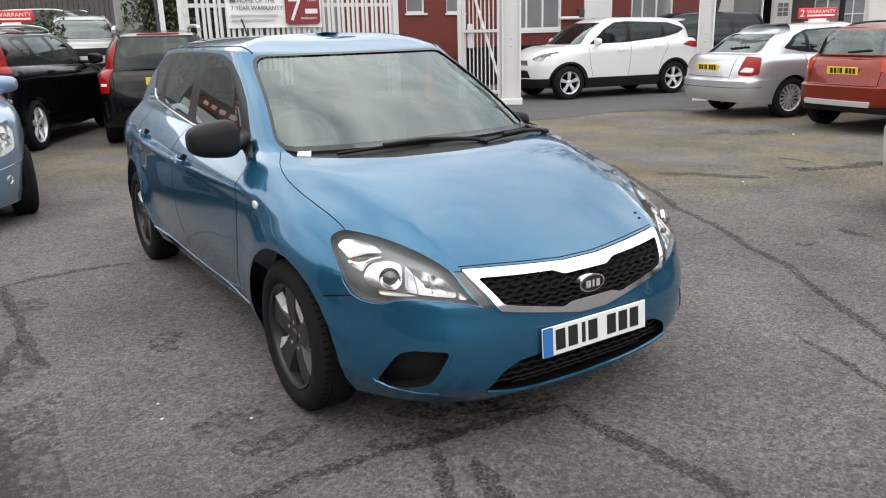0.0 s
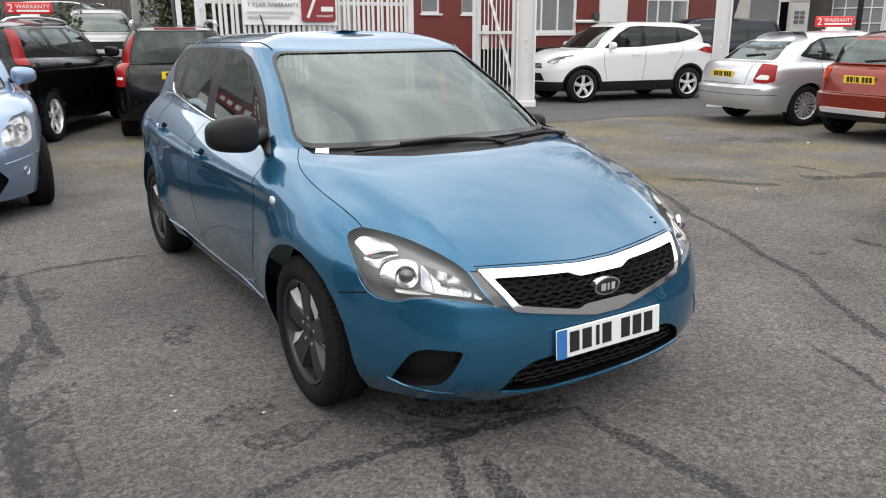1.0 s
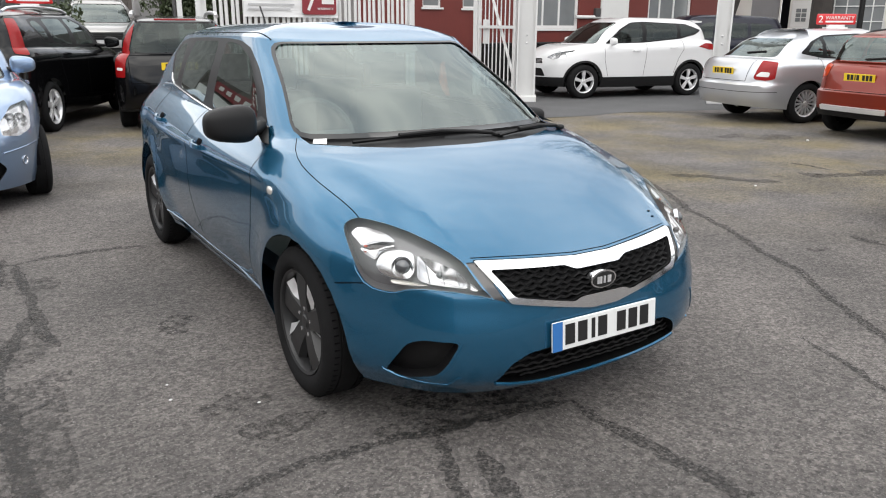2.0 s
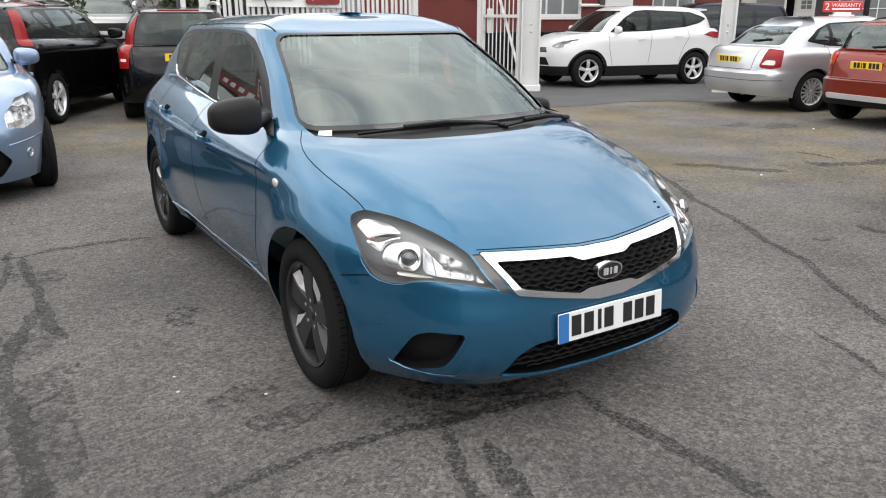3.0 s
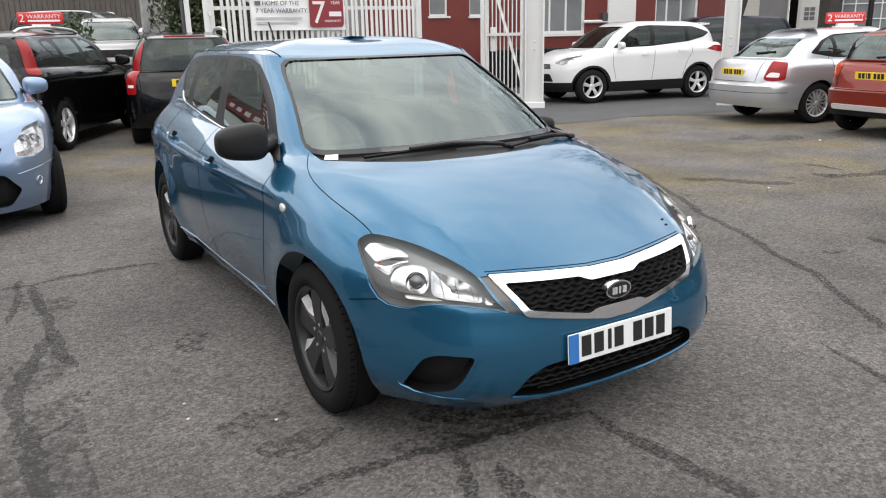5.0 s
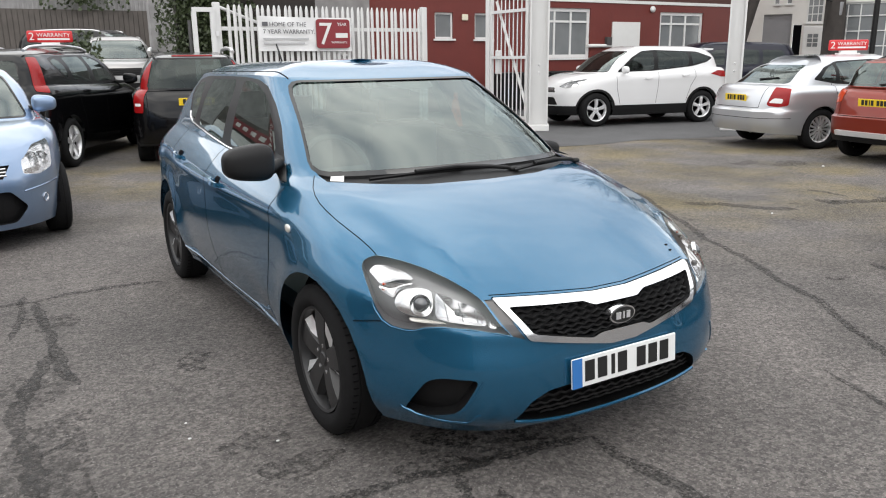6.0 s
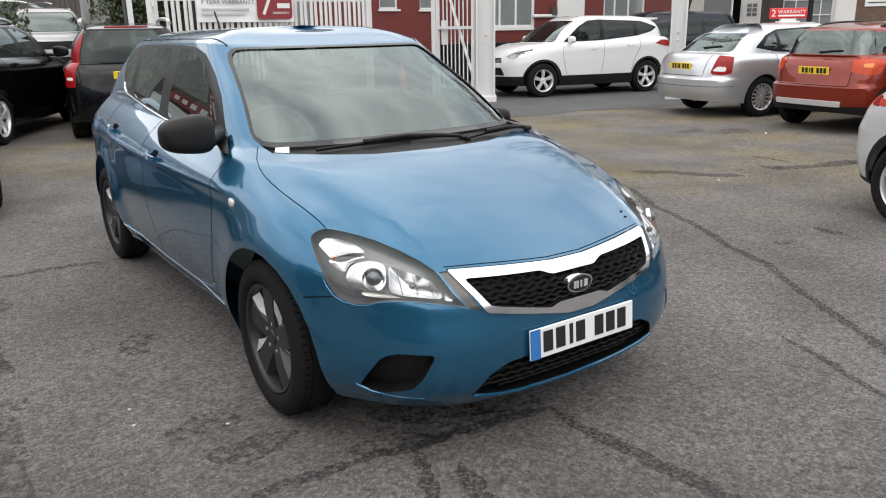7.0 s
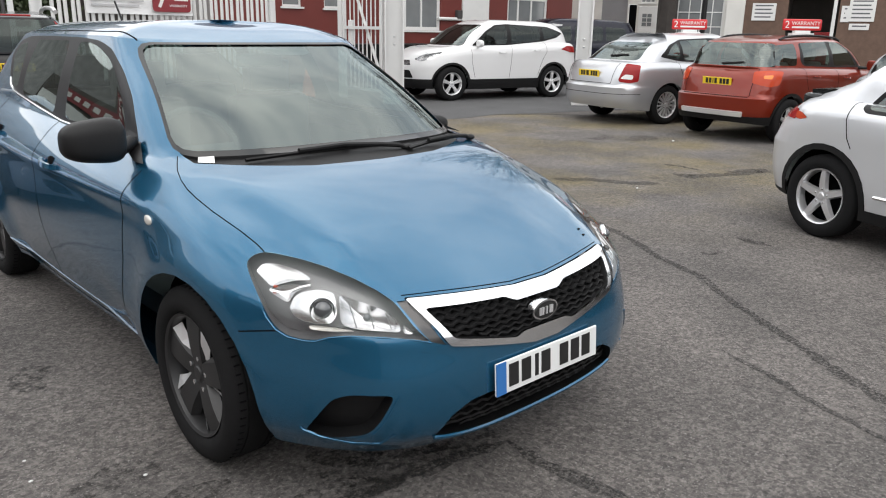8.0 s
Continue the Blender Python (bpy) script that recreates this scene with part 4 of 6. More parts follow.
def features(bm, car, d):
    """Lamps, grille, joints, cladding, handles, mirrors, rails and plates of a parked car."""
    f, bvh, paint = d.get("f", {}), d["bvh"], d["paint"]
    x_at = lambda y, z, sx: abs((bvh.ray_cast(Vector((sx * 3, y, z)), Vector((-sx, 0, 0)))[0] or Vector((d["hw"] - .05, 0, 0))).x)
    back, front = (lambda g: g.calc_center_median().y > d["wb"] * .6), (lambda g: g.calc_center_median().y < .6)
    if "clad" in f:
        zc = f["clad"]
        fs = cut(bm, [(-2, 0), (5, 0), (5, zc), (-2, zc)], "side", lambda g: g.calc_center_median().z < zc + .3)
        part("lower_cladding", take(bm, fs, -.004), M["plastic"], car, "black plastic cladding", smooth=True)
        for y in (0, d["wb"]):
            for sx in (-1, 1):
                fs = cut(bm, arch(y, d["r"] - .005, d["r"] + .09), "side", lambda g, sx=sx: g.calc_center_median().x * sx > .45)
                if fs:
                    part("arch_trim", take(bm, fs, -.006), M["plastic"], car, smooth=True)
    if "grille" in f:
        part("grille", recess(bm, cut(bm, f["grille"], "front", front), (0, .03, 0)), M["plastic"], car)
        gp = f["grille"]
        z0, z1 = min(p[1] for p in gp), max(p[1] for p in gp)
        for k in range(1, 4):
            z = z0 + (z1 - z0) * k / 4
            w = .92 * (max(p[0] for p in gp))
            pts = [bvh.ray_cast(Vector((x, -3, z)), Vector((0, 1, 0)))[0] for x in (-w, -w / 2, 0, w / 2, w)]
            if all(pts):
                part("grille_bar", tube(pts, .008, 6), f.get("grille_mat", M["chrome"]), car, smooth=True)
    if "low" in f:
        part("lower_intake", recess(bm, cut(bm, round_poly(f["low"], .03, 2), "front", front), (0, .06, 0)), M["plastic"], car)
    for sx in (-1, 1):
        on = lambda g, sx=sx: g.calc_center_median().x * sx > .15
        if "head" in f:
            fs = cut(bm, round_poly([(-.8 * x - .6 * y, z) for x, y, z in f["head"]], .03, 2), "corner_right" if sx < 0 else "corner_left", lambda g: on(g) and front(g))
            if fs:
                cx = sum((g.calc_center_median() for g in fs), Vector()) / len(fs)
                lens = copy_faces(fs, .004)
                hl = part("headlamp", recess(bm, fs, (-sx * .03, .05, 0)), f.get("head_mat", M["lamp_dark"]), car)
                part("lens", lens, M["lens"], hl, smooth=True).visible_shadow = False
                for k in f.get("bowls", ((-.05, .01), (.07, -.02))):
                    p = cx + Vector((sx * k[0], -k[0] * -.5, k[1]))
                    hit = bvh.find_nearest(p)[0]
                    part("reflector", bowl(hit + Vector((-sx * .02, .035, 0)), (sx * .35, -.9, .1), f.get("bowl_r", .06), .05), M["reflector"], hl, smooth=True)
        for key, material in (("tail_white", M["sign_white"]), ("tail_amber", M["amber"]), ("tail_grey", M["lamp_dark"]), ("tail", f.get("tail_mat", M["red_lens"]))):
            if key in f:
                fs = cut(bm, round_poly([(-.8 * x + .6 * y, z) for x, y, z in f[key]], .025, 2), "back_right" if sx < 0 else "back_left", lambda g: on(g) and back(g))
                if fs:
                    part("tail_lamp", take(bm, fs, -.005), material, car, smooth=True)
        for poly, material in f.get("tail_side", ()):
            fs = cut(bm, round_poly(poly, .02, 2), "side", on)
            if fs:
                part("tail_lamp", take(bm, fs, -.005), material, car, smooth=True)
        if "gaps" in f:
            gaps(bm, f["gaps"], "side", lambda g, sx=sx: g.calc_center_median().x * sx > .55, car, .008)
        for y, z in f.get("handles", ()):
            handle(car, y, z, x_at(y, z, sx), sx, f.get("handle_mat", paint))
        if "mirror" in f:
            x, y, z = f["mirror"]
            door_mirror(car, (x, y, z), sx, (.21, .15, .15), f.get("mirror_mat", paint), (x - .2, y + .08, z - .04))
        if "rails" in f:
            y0, y1, x, z = f["rails"]
            n = 12
            pts = [Vector((sx * (x - .02 * math.sin(math.pi * k / n)), y0 + (y1 - y0) * k / n, z + .055 * math.sin(math.pi * k / n) ** .35 - .05 * abs(k / n - .5) ** 2)) for k in range(n + 1)]
            part("roof_rail", tube(pts, f.get("rail_r", .019), 8), f.get("rail_mat", M["alloy"]), car, smooth=True)
        if "side_line" in f:
            y0, y1, z = f["side_line"]
            part("side_moulding", tube([Vector((sx * (x_at(y0 + (y1 - y0) * k / 6, z, sx) + .002), y0 + (y1 - y0) * k / 6, z)) for k in range(7)], .012, 6), f.get("line_mat", paint), car, smooth=True)
    if "boot_gap" in f:
        gaps(bm, f["boot_gap"], "front", back, car, .008)
    if "plate" in f:
        y, z, tilt = f["plate"]
        hit = bvh.ray_cast(Vector((0, 6, z)), Vector((0, -1, 0)))[0]
        number_plate(car, (0, (hit.y if hit else y) + .012, z), (radians(tilt), 0, math.pi), M["plate_yellow"], False)
    if "fplate" in f:
        hit = bvh.ray_cast(Vector((0, -4, f["fplate"])), Vector((0, 1, 0)))[0]
        number_plate(car, (0, hit.y - .012, f["fplate"]), (0, 0, 0), M["plate_white"], True)
    if "rwiper" in f:
        y, z = f["rwiper"]
        h0, h1 = (bvh.ray_cast(Vector((x, 6, q)), Vector((0, -1, 0)))[0] for x, q in ((0.0, z), (-.36, z + .03)))
        if h0 and h1:
            part("rear_wiper", tube([h0 + Vector((0, .02, 0)), h1 + Vector((0, .02, 0))], .013, 6), M["plastic"], car, smooth=True)
    if "bumper_bar" in f:
        z0, z1, w, material = f["bumper_bar"]
        fs = cut(bm, round_poly([(-w, z0), (w, z0), (w + .03, z1), (-w - .03, z1)], .02, 2), "front", back)
        part("bumper_bar", rim_edge(take(bm, fs, -.03), .035), material, car, "silver bumper guard", smooth=True)
    for x, z, r in f.get("fog", ()):
        for sx in (-1, 1):
            hit = bvh.ray_cast(Vector((sx * x, -4, z)), Vector((0, 1, 0)))
            if hit[0]:
                part("fog_lamp", bowl(hit[0] + hit[1] * .004, hit[1], r, .03), M["reflector"], car, smooth=True)
                pts = [bvh.ray_cast(Vector((sx * (x - .16 + .09 * k), -4, z + .085 + .012 * k)), Vector((0, 1, 0)))[0] for k in range(5)]
                if all(pts):
                    part("bumper_line", tube(pts, .008, 6), paint, car, smooth=True)
    if "brake_light" in f:
        z, w = f["brake_light"]
        pts = [bvh.ray_cast(Vector((w * (k / 2 - 1), 6, z)), Vector((0, -1, 0)))[0] for k in range(5)]
        if all(pts):
            part("high_brake_light", tube([p + Vector((0, .008, 0)) for p in pts], .014, 6), M["red_lens"], car, smooth=True)
    if "sheet" in f:
        y, z, w, h = f["sheet"]
        for sx in (-1, 1):
            x = x_at(y, z, sx) - .02
            sh = bmesh.new()
            sh.faces.new([sh.verts.new(p) for p in ((sx * x, y - w, z - h), (sx * x, y + w, z - h), (sx * (x - .05), y + w, z + h), (sx * (x - .05), y - w, z + h))])
            part("price_sheet", sh, M["sign_white"], car, "white paper sheet behind the glass")
            break
    if "cluster" in f:
        lo, hi = f["cluster"]
        for sx in (-1, 1):
            xs = sorted((sx * lo[0], sx * hi[0]))
            part("lamp_cluster", bevelled((xs[0], lo[1], lo[2]), (xs[1], hi[1], hi[2]), .03), M["screen_band"], car, "dark glazed lamp cluster", smooth=True)
    if "spoiler" in f:
        y, z, w = f["spoiler"]
        sp = bmesh.new()
        rows = []
        for k in range(9):
            x = w * (k / 4 - 1)
            yy = y - .10 * abs(k / 4 - 1) ** 2
            rows.append([sp.verts.new(p) for p in ((x, yy - .28, z + .01), (x, yy, z - .005), (x, yy - .01, z - .035), (x, yy - .24, z - .05))])
        for p, q in zip(rows, rows[1:]):
            for e in range(4):
                sp.faces.new((p[e], p[(e + 1) % 4], q[(e + 1) % 4], q[e]))
        sp.faces.new(rows[0]); sp.faces.new(rows[-1])
        part("spoiler", fix(sp), f.get("spoiler_mat", paint), car, smooth=True, sharp=50)


def variant(**kw):
    d = dict(HATCH)
    for key in ("rings", "surround", "shape", "extra", "tracks", "lead", "arches", "crease"):
        del d[key]
    d.update(m=(20, 16, 14), k=4, extra=features, sharp=(1, 7, 9))
    d.update(kw)
    return d


def rear_at(right_rear, heading, track, wb):
    """The front axle's middle, from where a rear wheel stands; track is minus for the left wheel."""
    h = Vector(heading).normalized()
    p = Vector(right_rear) + Vector((-h.y, h.x)) * track + h * wb
    return p.x, p.y


DOORS = [[(.45, .95), (.46, .7), (.56, .4), (.58, .3)], [(1.47, 1.05), (1.46, .7), (1.42, .3)], [(2.38, 1.08), (2.38, .9), (2.24, .62), (2.2, .4)], [(.58, .31), (2.2, .32)]]

# ---- white compact suv by the gate ----
SUV = variant(glass=M["privacy"], nose=-.86, tail=3.55, hw=.91, wb=2.64, H=1.66, clear=.24, bump=.68, hood=.90, belt=1.10, belt2=1.20, cowl=.12, apillar=.35, screen=.95, roofend=3.05, glassend=3.28, hr=.60, r=.35, rim=.232, track=.79, tw=.225, slope=.12,
              spokes=5, style="twin", rim_mat=M["bright_alloy"], paint=M["white_paint"],
              surround=[(.52, 1.12), (1.44, 1.14), (2.4, 1.22), (2.78, 1.30), (2.98, 1.40), (2.6, 1.535), (1.5, 1.575), (1.2, 1.555), (.9, 1.42)],
              windows=[[(.66, 1.15), (1.42, 1.165), (1.46, 1.545), (1.22, 1.53), (.95, 1.40)], [(1.53, 1.17), (2.32, 1.24), (2.34, 1.52), (1.56, 1.548)], [(2.42, 1.26), (2.75, 1.33), (2.88, 1.40), (2.58, 1.50), (2.42, 1.515)]],
              windscreen=(.72, .57, 1.12, 1.555), rear_window=(.6, .52, 1.24, 1.53),
              f=dict(head_mat=M["reflector"], clad=.44, gaps=[[(.45, 1.05), (.46, .8), (.55, .46)], [(1.47, 1.12), (1.46, .8), (1.42, .46)], [(2.40, 1.2), (2.42, 1.0), (2.3, .8), (2.2, .5)]], handles=((1.22, .98), (2.15, 1.03)), mirror=(.98, .62, 1.17),
                     head=[(.84, -.25, 1.0), (.62, -.62, .93), (.50, -.74, .84), (.66, -.66, .80), (.80, -.45, .86)], grille=[(-.42, .72), (.42, .72), (.36, .82), (-.36, .82)], low=[(-.5, .46), (.5, .46), (.42, .62), (-.42, .62)],
                     tail=[(.88, 2.75, 1.06), (.86, 2.98, 1.13), (.68, 3.38, 1.10), (.72, 3.40, .98), (.86, 3.05, .99)], spoiler=(3.22, 1.60, .55), plate=(3.5, .95, 8)))
make_car("suv_car", SUV, "white compact suv with black lower cladding beside the gate", (-.978, .208), (9.55, 10.40))

# ---- cars with their backs to the yard ----
LIFT = variant(glass_from=-.01, step=.055, nose=-.92, tail=3.64, wb=2.58, hw=.885, belt=.93, belt2=1.0, H=1.46, bump=.60, clear=.20, cowl=.2, screen=.98, roofend=2.38, glassend=3.22, rearq=2.55, hr=.58, nr=3.6, paint=M["silver"], rim_mat=M["alloy"], style="thin", spokes=15, track=.755, rim=.21, r=.318,
               surround=[(.60, .965), (1.44, .975), (2.3, 1.01), (2.72, 1.08), (2.5, 1.26), (2.2, 1.355), (1.5, 1.385), (1.2, 1.37), (.9, 1.24)],
               windows=[[(.72, .99), (1.42, 1.0), (1.47, 1.36), (1.25, 1.35), (.95, 1.235)], [(1.52, 1.0), (2.22, 1.035), (2.22, 1.33), (1.56, 1.362)], [(2.29, 1.045), (2.58, 1.09), (2.46, 1.23), (2.29, 1.31)]],
               windscreen=(.68, .55, .95, 1.35), rear_window=(.62, .50, 1.02, 1.30),
               f=dict(gaps=DOORS, handles=((1.25, .82), (2.2, .86)), mirror=(.93, .6, 1.02), tail=[(.84, 3.22, .95), (.73, 3.45, .975), (.65, 3.50, .72), (.68, 3.49, .69), (.78, 3.38, .675), (.845, 3.25, .70)], tail_white=[(.80, 3.32, .80), (.73, 3.44, .81), (.68, 3.49, .74), (.80, 3.33, .73)],
                      plate=(3.6, .80, 4), boot_gap=[[(-.55, .98), (-.52, .66), (.52, .66), (.55, .98)], [(-.84, .50), (.84, .50)]], rwiper=(3.2, 1.08), side_line=(.5, 2.2, .55), aerial=1))
LIFT_WAY = (.97, -.24)
lift = make_car("liftback_car", LIFT, "silver liftback parked with its back to the yard", LIFT_WAY, rear_at((9.5, 4.57), LIFT_WAY, .79, 2.58))

CROSS = variant(step=.07, quarters=[[(2.28, 1.12), (2.80, 1.13), (2.74, 1.41), (2.26, 1.44)]], pillars=[[(2.78, 1.11), (3.2, 1.11), (3.05, 1.44), (2.72, 1.44)]], nose=-.85, tail=3.24, wb=2.5, hw=.85, H=1.55, clear=.23, bump=.66, hood=.86, belt=1.05, belt2=1.10, cowl=.25, screen=1.0, roofend=2.86, glassend=3.06, rearq=2.5, hr=.60, nr=4.2, paint=M["red_paint"], rim_mat=M["alloy"], style="five", spokes=5, r=.326, rim=.21, track=.77,
                surround=[(.55, 1.08), (1.36, 1.09), (2.12, 1.12), (2.2, 1.20), (2.16, 1.445), (1.4, 1.475), (1.1, 1.455), (.85, 1.34)],
                windows=[[(.68, 1.11), (1.32, 1.115), (1.37, 1.475), (1.15, 1.46), (.92, 1.36)], [(1.44, 1.12), (2.1, 1.14), (2.12, 1.45), (1.47, 1.475)]],
                windscreen=(.7, .57, 1.07, 1.445), rear_window=(.72, .60, 1.11, 1.44),
                f=dict(clad=.40, gaps=[[(1.38, 1.07), (1.37, .8), (1.34, .42)], [(2.2, 1.1), (2.2, .95), (2.1, .75), (2.0, .42)], [(.45, 1.0), (.46, .75), (.55, .42)]], handles=((1.15, .93), (1.95, .96)), mirror=(.95, .6, 1.12),
                       tail_mat=M["orange_lens"], tail=[(.86, 2.78, 1.05), (.78, 3.0, 1.06), (.62, 3.13, 1.04), (.62, 3.15, .88), (.80, 3.0, .83), (.86, 2.85, .86)], tail_amber=[(.80, 2.92, 1.0), (.72, 3.04, .99), (.72, 3.04, .95), (.80, 2.95, .94)],
                       plate=(3.2, .88, 5), boot_gap=[[(-.60, 1.08), (-.58, .68), (.58, .68), (.60, 1.08)]], rwiper=(3.1, 1.14), bumper_bar=(.33, .47, .52, M["bright_alloy"]), rails=(.95, 2.5, .52, 1.50), rail_mat=M["plastic"]))
CROSS_WAY = (.986, -.165)
cross = make_car("crossover_car", CROSS, "orange red crossover with silver rear bumper guard", CROSS_WAY, rear_at((8.93, 2.3), CROSS_WAY, .80 * .935, 2.5 * .935))
cross.matrix_world = cross.matrix_world @ Matrix.Scale(.935, 4)

# Chrome side_line stands in for the white highlight low on the flank.
WEDGE = variant(step=.02, lean=.13, nose=-.95, tail=3.44, wb=2.63, hw=.885, H=1.44, belt=.95, belt2=1.02, clear=.21, bump=.66, cowl=.0, screen=.7, roofend=1.85, glassend=3.12, rearq=2.45, hr=.56, nr=3.4, paint=M["silver2"], rim_mat=M["alloy"], style="five", spokes=5, r=.312, rim=.207, track=.765,
                surround=[(.55, .97), (1.4, .96), (2.0, .95), (2.34, .955), (2.40, 1.0), (2.32, 1.10), (2.1, 1.24), (1.5, 1.35), (1.1, 1.355), (.85, 1.2)],
                windows=[[(.68, .99), (1.36, .985), (1.38, 1.33), (1.12, 1.33), (.9, 1.19)], [(1.46, .985), (2.1, .975), (2.31, .98), (2.35, 1.005), (2.28, 1.085), (2.08, 1.21), (1.5, 1.325)]],
                windscreen=(.68, .55, .95, 1.35), rear_window=(.55, .46, 1.03, 1.36),
                f=dict(clad=.29, gaps=[[(2.46, 1.02), (2.47, .9), (2.44, .77), (2.40, .70)], [(1.42, .98), (1.40, .35)]], handles=((1.2, .88),), mirror=(.93, .55, 1.0),
                       tail_side=[([(2.82, .875), (2.89, .905), (2.97, .915), (2.96, .86), (2.90, .855)], M["orange_lens"]), ([(2.955, .925), (3.4, .96), (3.4, .87), (2.955, .85)], M["red_lens"])], side_line=(.5, 2.16, .40), line_mat=M["chrome"], spoiler=(3.12, 1.075, .64), spoiler_mat=M["screen_band"], cluster=((.44, 2.88, .93), (.69, 3.06, 1.045))))
WEDGE_WAY = (-.342, -.94)
make_car("wedge_hatchback_car", WEDGE, "silver hatchback with black arch trims parked in the row", WEDGE_WAY, rear_at((4.055, -.18), WEDGE_WAY, .80, 2.63))
COUPE = variant(H=1.40, belt=.92, belt2=.98, paint=M["silver"], rim_mat=M["alloy"], style="five", spokes=5, windscreen=(.66, .54, .94, 1.295), rear_window=(.6, .5, 1.0, 1.30), windows=[[(.72, .98), (1.42, 1.0), (1.45, 1.30), (1.2, 1.29), (.95, 1.2)], [(1.52, 1.0), (2.3, 1.03), (2.2, 1.27), (1.54, 1.30)]], f=dict(gaps=DOORS, spoiler=(2.98, 1.36, .5)))
make_car("low_hatchback_car", COUPE, "low silver hatchback parked between two other cars", (.9, -.42), rear_at((8.9, -.1), (.9, -.42), .8, 2.65))

# ---- cars on the other side of the yard ----
PALE = variant(windscreen=(.69, .555, 1.0, 1.38), nose=-.88, hw=.89, hood=.74, belt=.99, paint=M["pale_blue"], rim_mat=M["alloy"], style="five", spokes=5, clear=.18, bump=.58,
               f=dict(head_mat=M["reflector"], gaps=DOORS, handles=((1.2, .9), (2.1, .94)), mirror=(.84, .50, 1.115), grille=[(-.36, .60), (.36, .60), (.42, .70), (-.42, .70)], low=[(-.42, .24), (.42, .24), (.52, .36), (.40, .50), (-.40, .50), (-.52, .36)],
                      head=[(.80, -.32, .86), (.68, -.55, .83), (.55, -.72, .72), (.56, -.78, .62), (.70, -.68, .60), (.80, -.5, .64)], bowls=((-.06, -.015), (.05, .0)), bowl_r=.062, fplate=.55, fog=((.66, .40, .035),)))
make_car("pale_blue_car", PALE, "pale blue hatchback with twin round headlamp reflectors", (.02, -1), (-2.17, 4.88))
ESTATE = variant(glass=M["privacy"], hw=.885, H=1.50, tail=3.5, roofend=3.15, glassend=3.38, rearq=2.75, paint=M["black_paint"], rim_mat=M["bright_alloy"], style="twin", spokes=5,
                 surround=HATCH["surround"], windows=HATCH["windows"], windscreen=(.69, .555, 1.0, 1.39),
                 f=dict(gaps=DOORS, handles=((1.2, .9), (2.1, .94)), mirror=(.95, .55, 1.06), tail=[(.74, 3.04, 1.38), (.66, 3.16, 1.38), (.76, 3.28, .98), (.86, 3.12, .96)], sheet=(1.0, 1.2, .13, .09), rails=(1.1, 3.0, .54, 1.475), handle_mat=M["black_paint"]))
ESTATE_WAY = (.47, .88)
estate = make_car("estate_car", ESTATE, "black hatchback with tall red tail lamps and roof rails", ESTATE_WAY, rear_at((-.80, 9.44), ESTATE_WAY, .87, 2.95))
estate.matrix_world = estate.matrix_world @ Matrix.Scale(1.115, 4)
BSUV = variant(glass=M["privacy"], nose=-.9, tail=3.75, hw=.94, wb=2.71, H=1.72, clear=.26, bump=.72, hood=.95, belt=1.12, belt2=1.16, cowl=.1, screen=.85, roofend=3.45, glassend=3.62, rearq=2.9, hr=.64, nr=4.2, r=.365, rim=.225, track=.81, tw=.235, paint=M["black_paint"], rim_mat=M["alloy"], style="five", spokes=5,
               windows=[[(.66, 1.17), (1.42, 1.18), (1.46, 1.58), (1.22, 1.57), (.95, 1.44)], [(1.53, 1.18), (2.4, 1.2), (2.42, 1.57), (1.56, 1.585)], [(2.5, 1.2), (3.2, 1.22), (3.1, 1.54), (2.5, 1.57)]],
               windscreen=(.72, .6, 1.14, 1.61), rear_window=(.70, .58, 1.18, 1.60),
               f=dict(tail=[(.92, 3.42, 1.18), (.77, 3.56, 1.58), (.72, 3.60, 1.58), (.80, 3.66, 1.12), (.82, 3.68, .82), (.94, 3.46, .82)], tail_white=[(.91, 3.50, .96), (.85, 3.64, .96), (.85, 3.64, .92), (.91, 3.50, .92)], plate=(3.7, .98, 3), boot_gap=[[(-.72, 1.16), (-.70, .74), (.70, .74), (.72, 1.16)], [(-.7, 1.14), (.7, 1.14)]], rails=(.9, 3.3, .62, 1.72), rail_r=.03, clad=.36, brake_light=(1.655, .3)))
SUV_WAY = (.2, .98)
black = make_car("black_suv_car", BSUV, "large black suv with silver roof rails and red lamps", SUV_WAY, rear_at((.27, 9.5), SUV_WAY, -.81 * .93, 2.71 * .93))
black.matrix_world = black.matrix_world @ Matrix.Scale(.93, 4)
GSUV = variant(**{k: BSUV[k] for k in ("nose tail hw wb H clear bump hood belt belt2 cowl screen roofend glassend rearq hr nr r rim track tw windows windscreen rear_window rim_mat style spokes glass").split()}, paint=M["grey_silver"],
               f=dict(head=[(.86, -.3, 1.0), (.66, -.66, .97), (.58, -.76, .84), (.74, -.62, .80), (.84, -.45, .84)], grille=[(-.42, .74), (.42, .74), (.46, .92), (-.46, .92)], low=[(-.5, .4), (.5, .4), (.45, .56), (-.45, .56)], rails=(.9, 3.2, .58, 1.66), mirror=(1.0, .5, 1.2), mirror_mat=M["plastic"], grille_mat=M["plastic"]))
gs = make_car("silver_suv_car", GSUV, "grey silver suv facing the yard on the raised ground", (-.12, -1), (1.5, 18.6))
gs.location.z = .36
VAN = variant(**{k: BSUV[k] for k in ("nose tail hw wb clear bump hood belt belt2 cowl screen roofend glassend rearq hr nr r rim track tw windows windscreen rear_window rim_mat style spokes glass").split()}, H=1.78, paint=M["navy"],
              f=dict(gaps=DOORS, handles=((1.2, 1.0), (2.1, 1.02)), mirror=(.98, .5, 1.15)))
make_car("dark_mpv_car", VAN, "dark navy people carrier parked behind the white post", (-.9, .43), (14.6, 12.7))
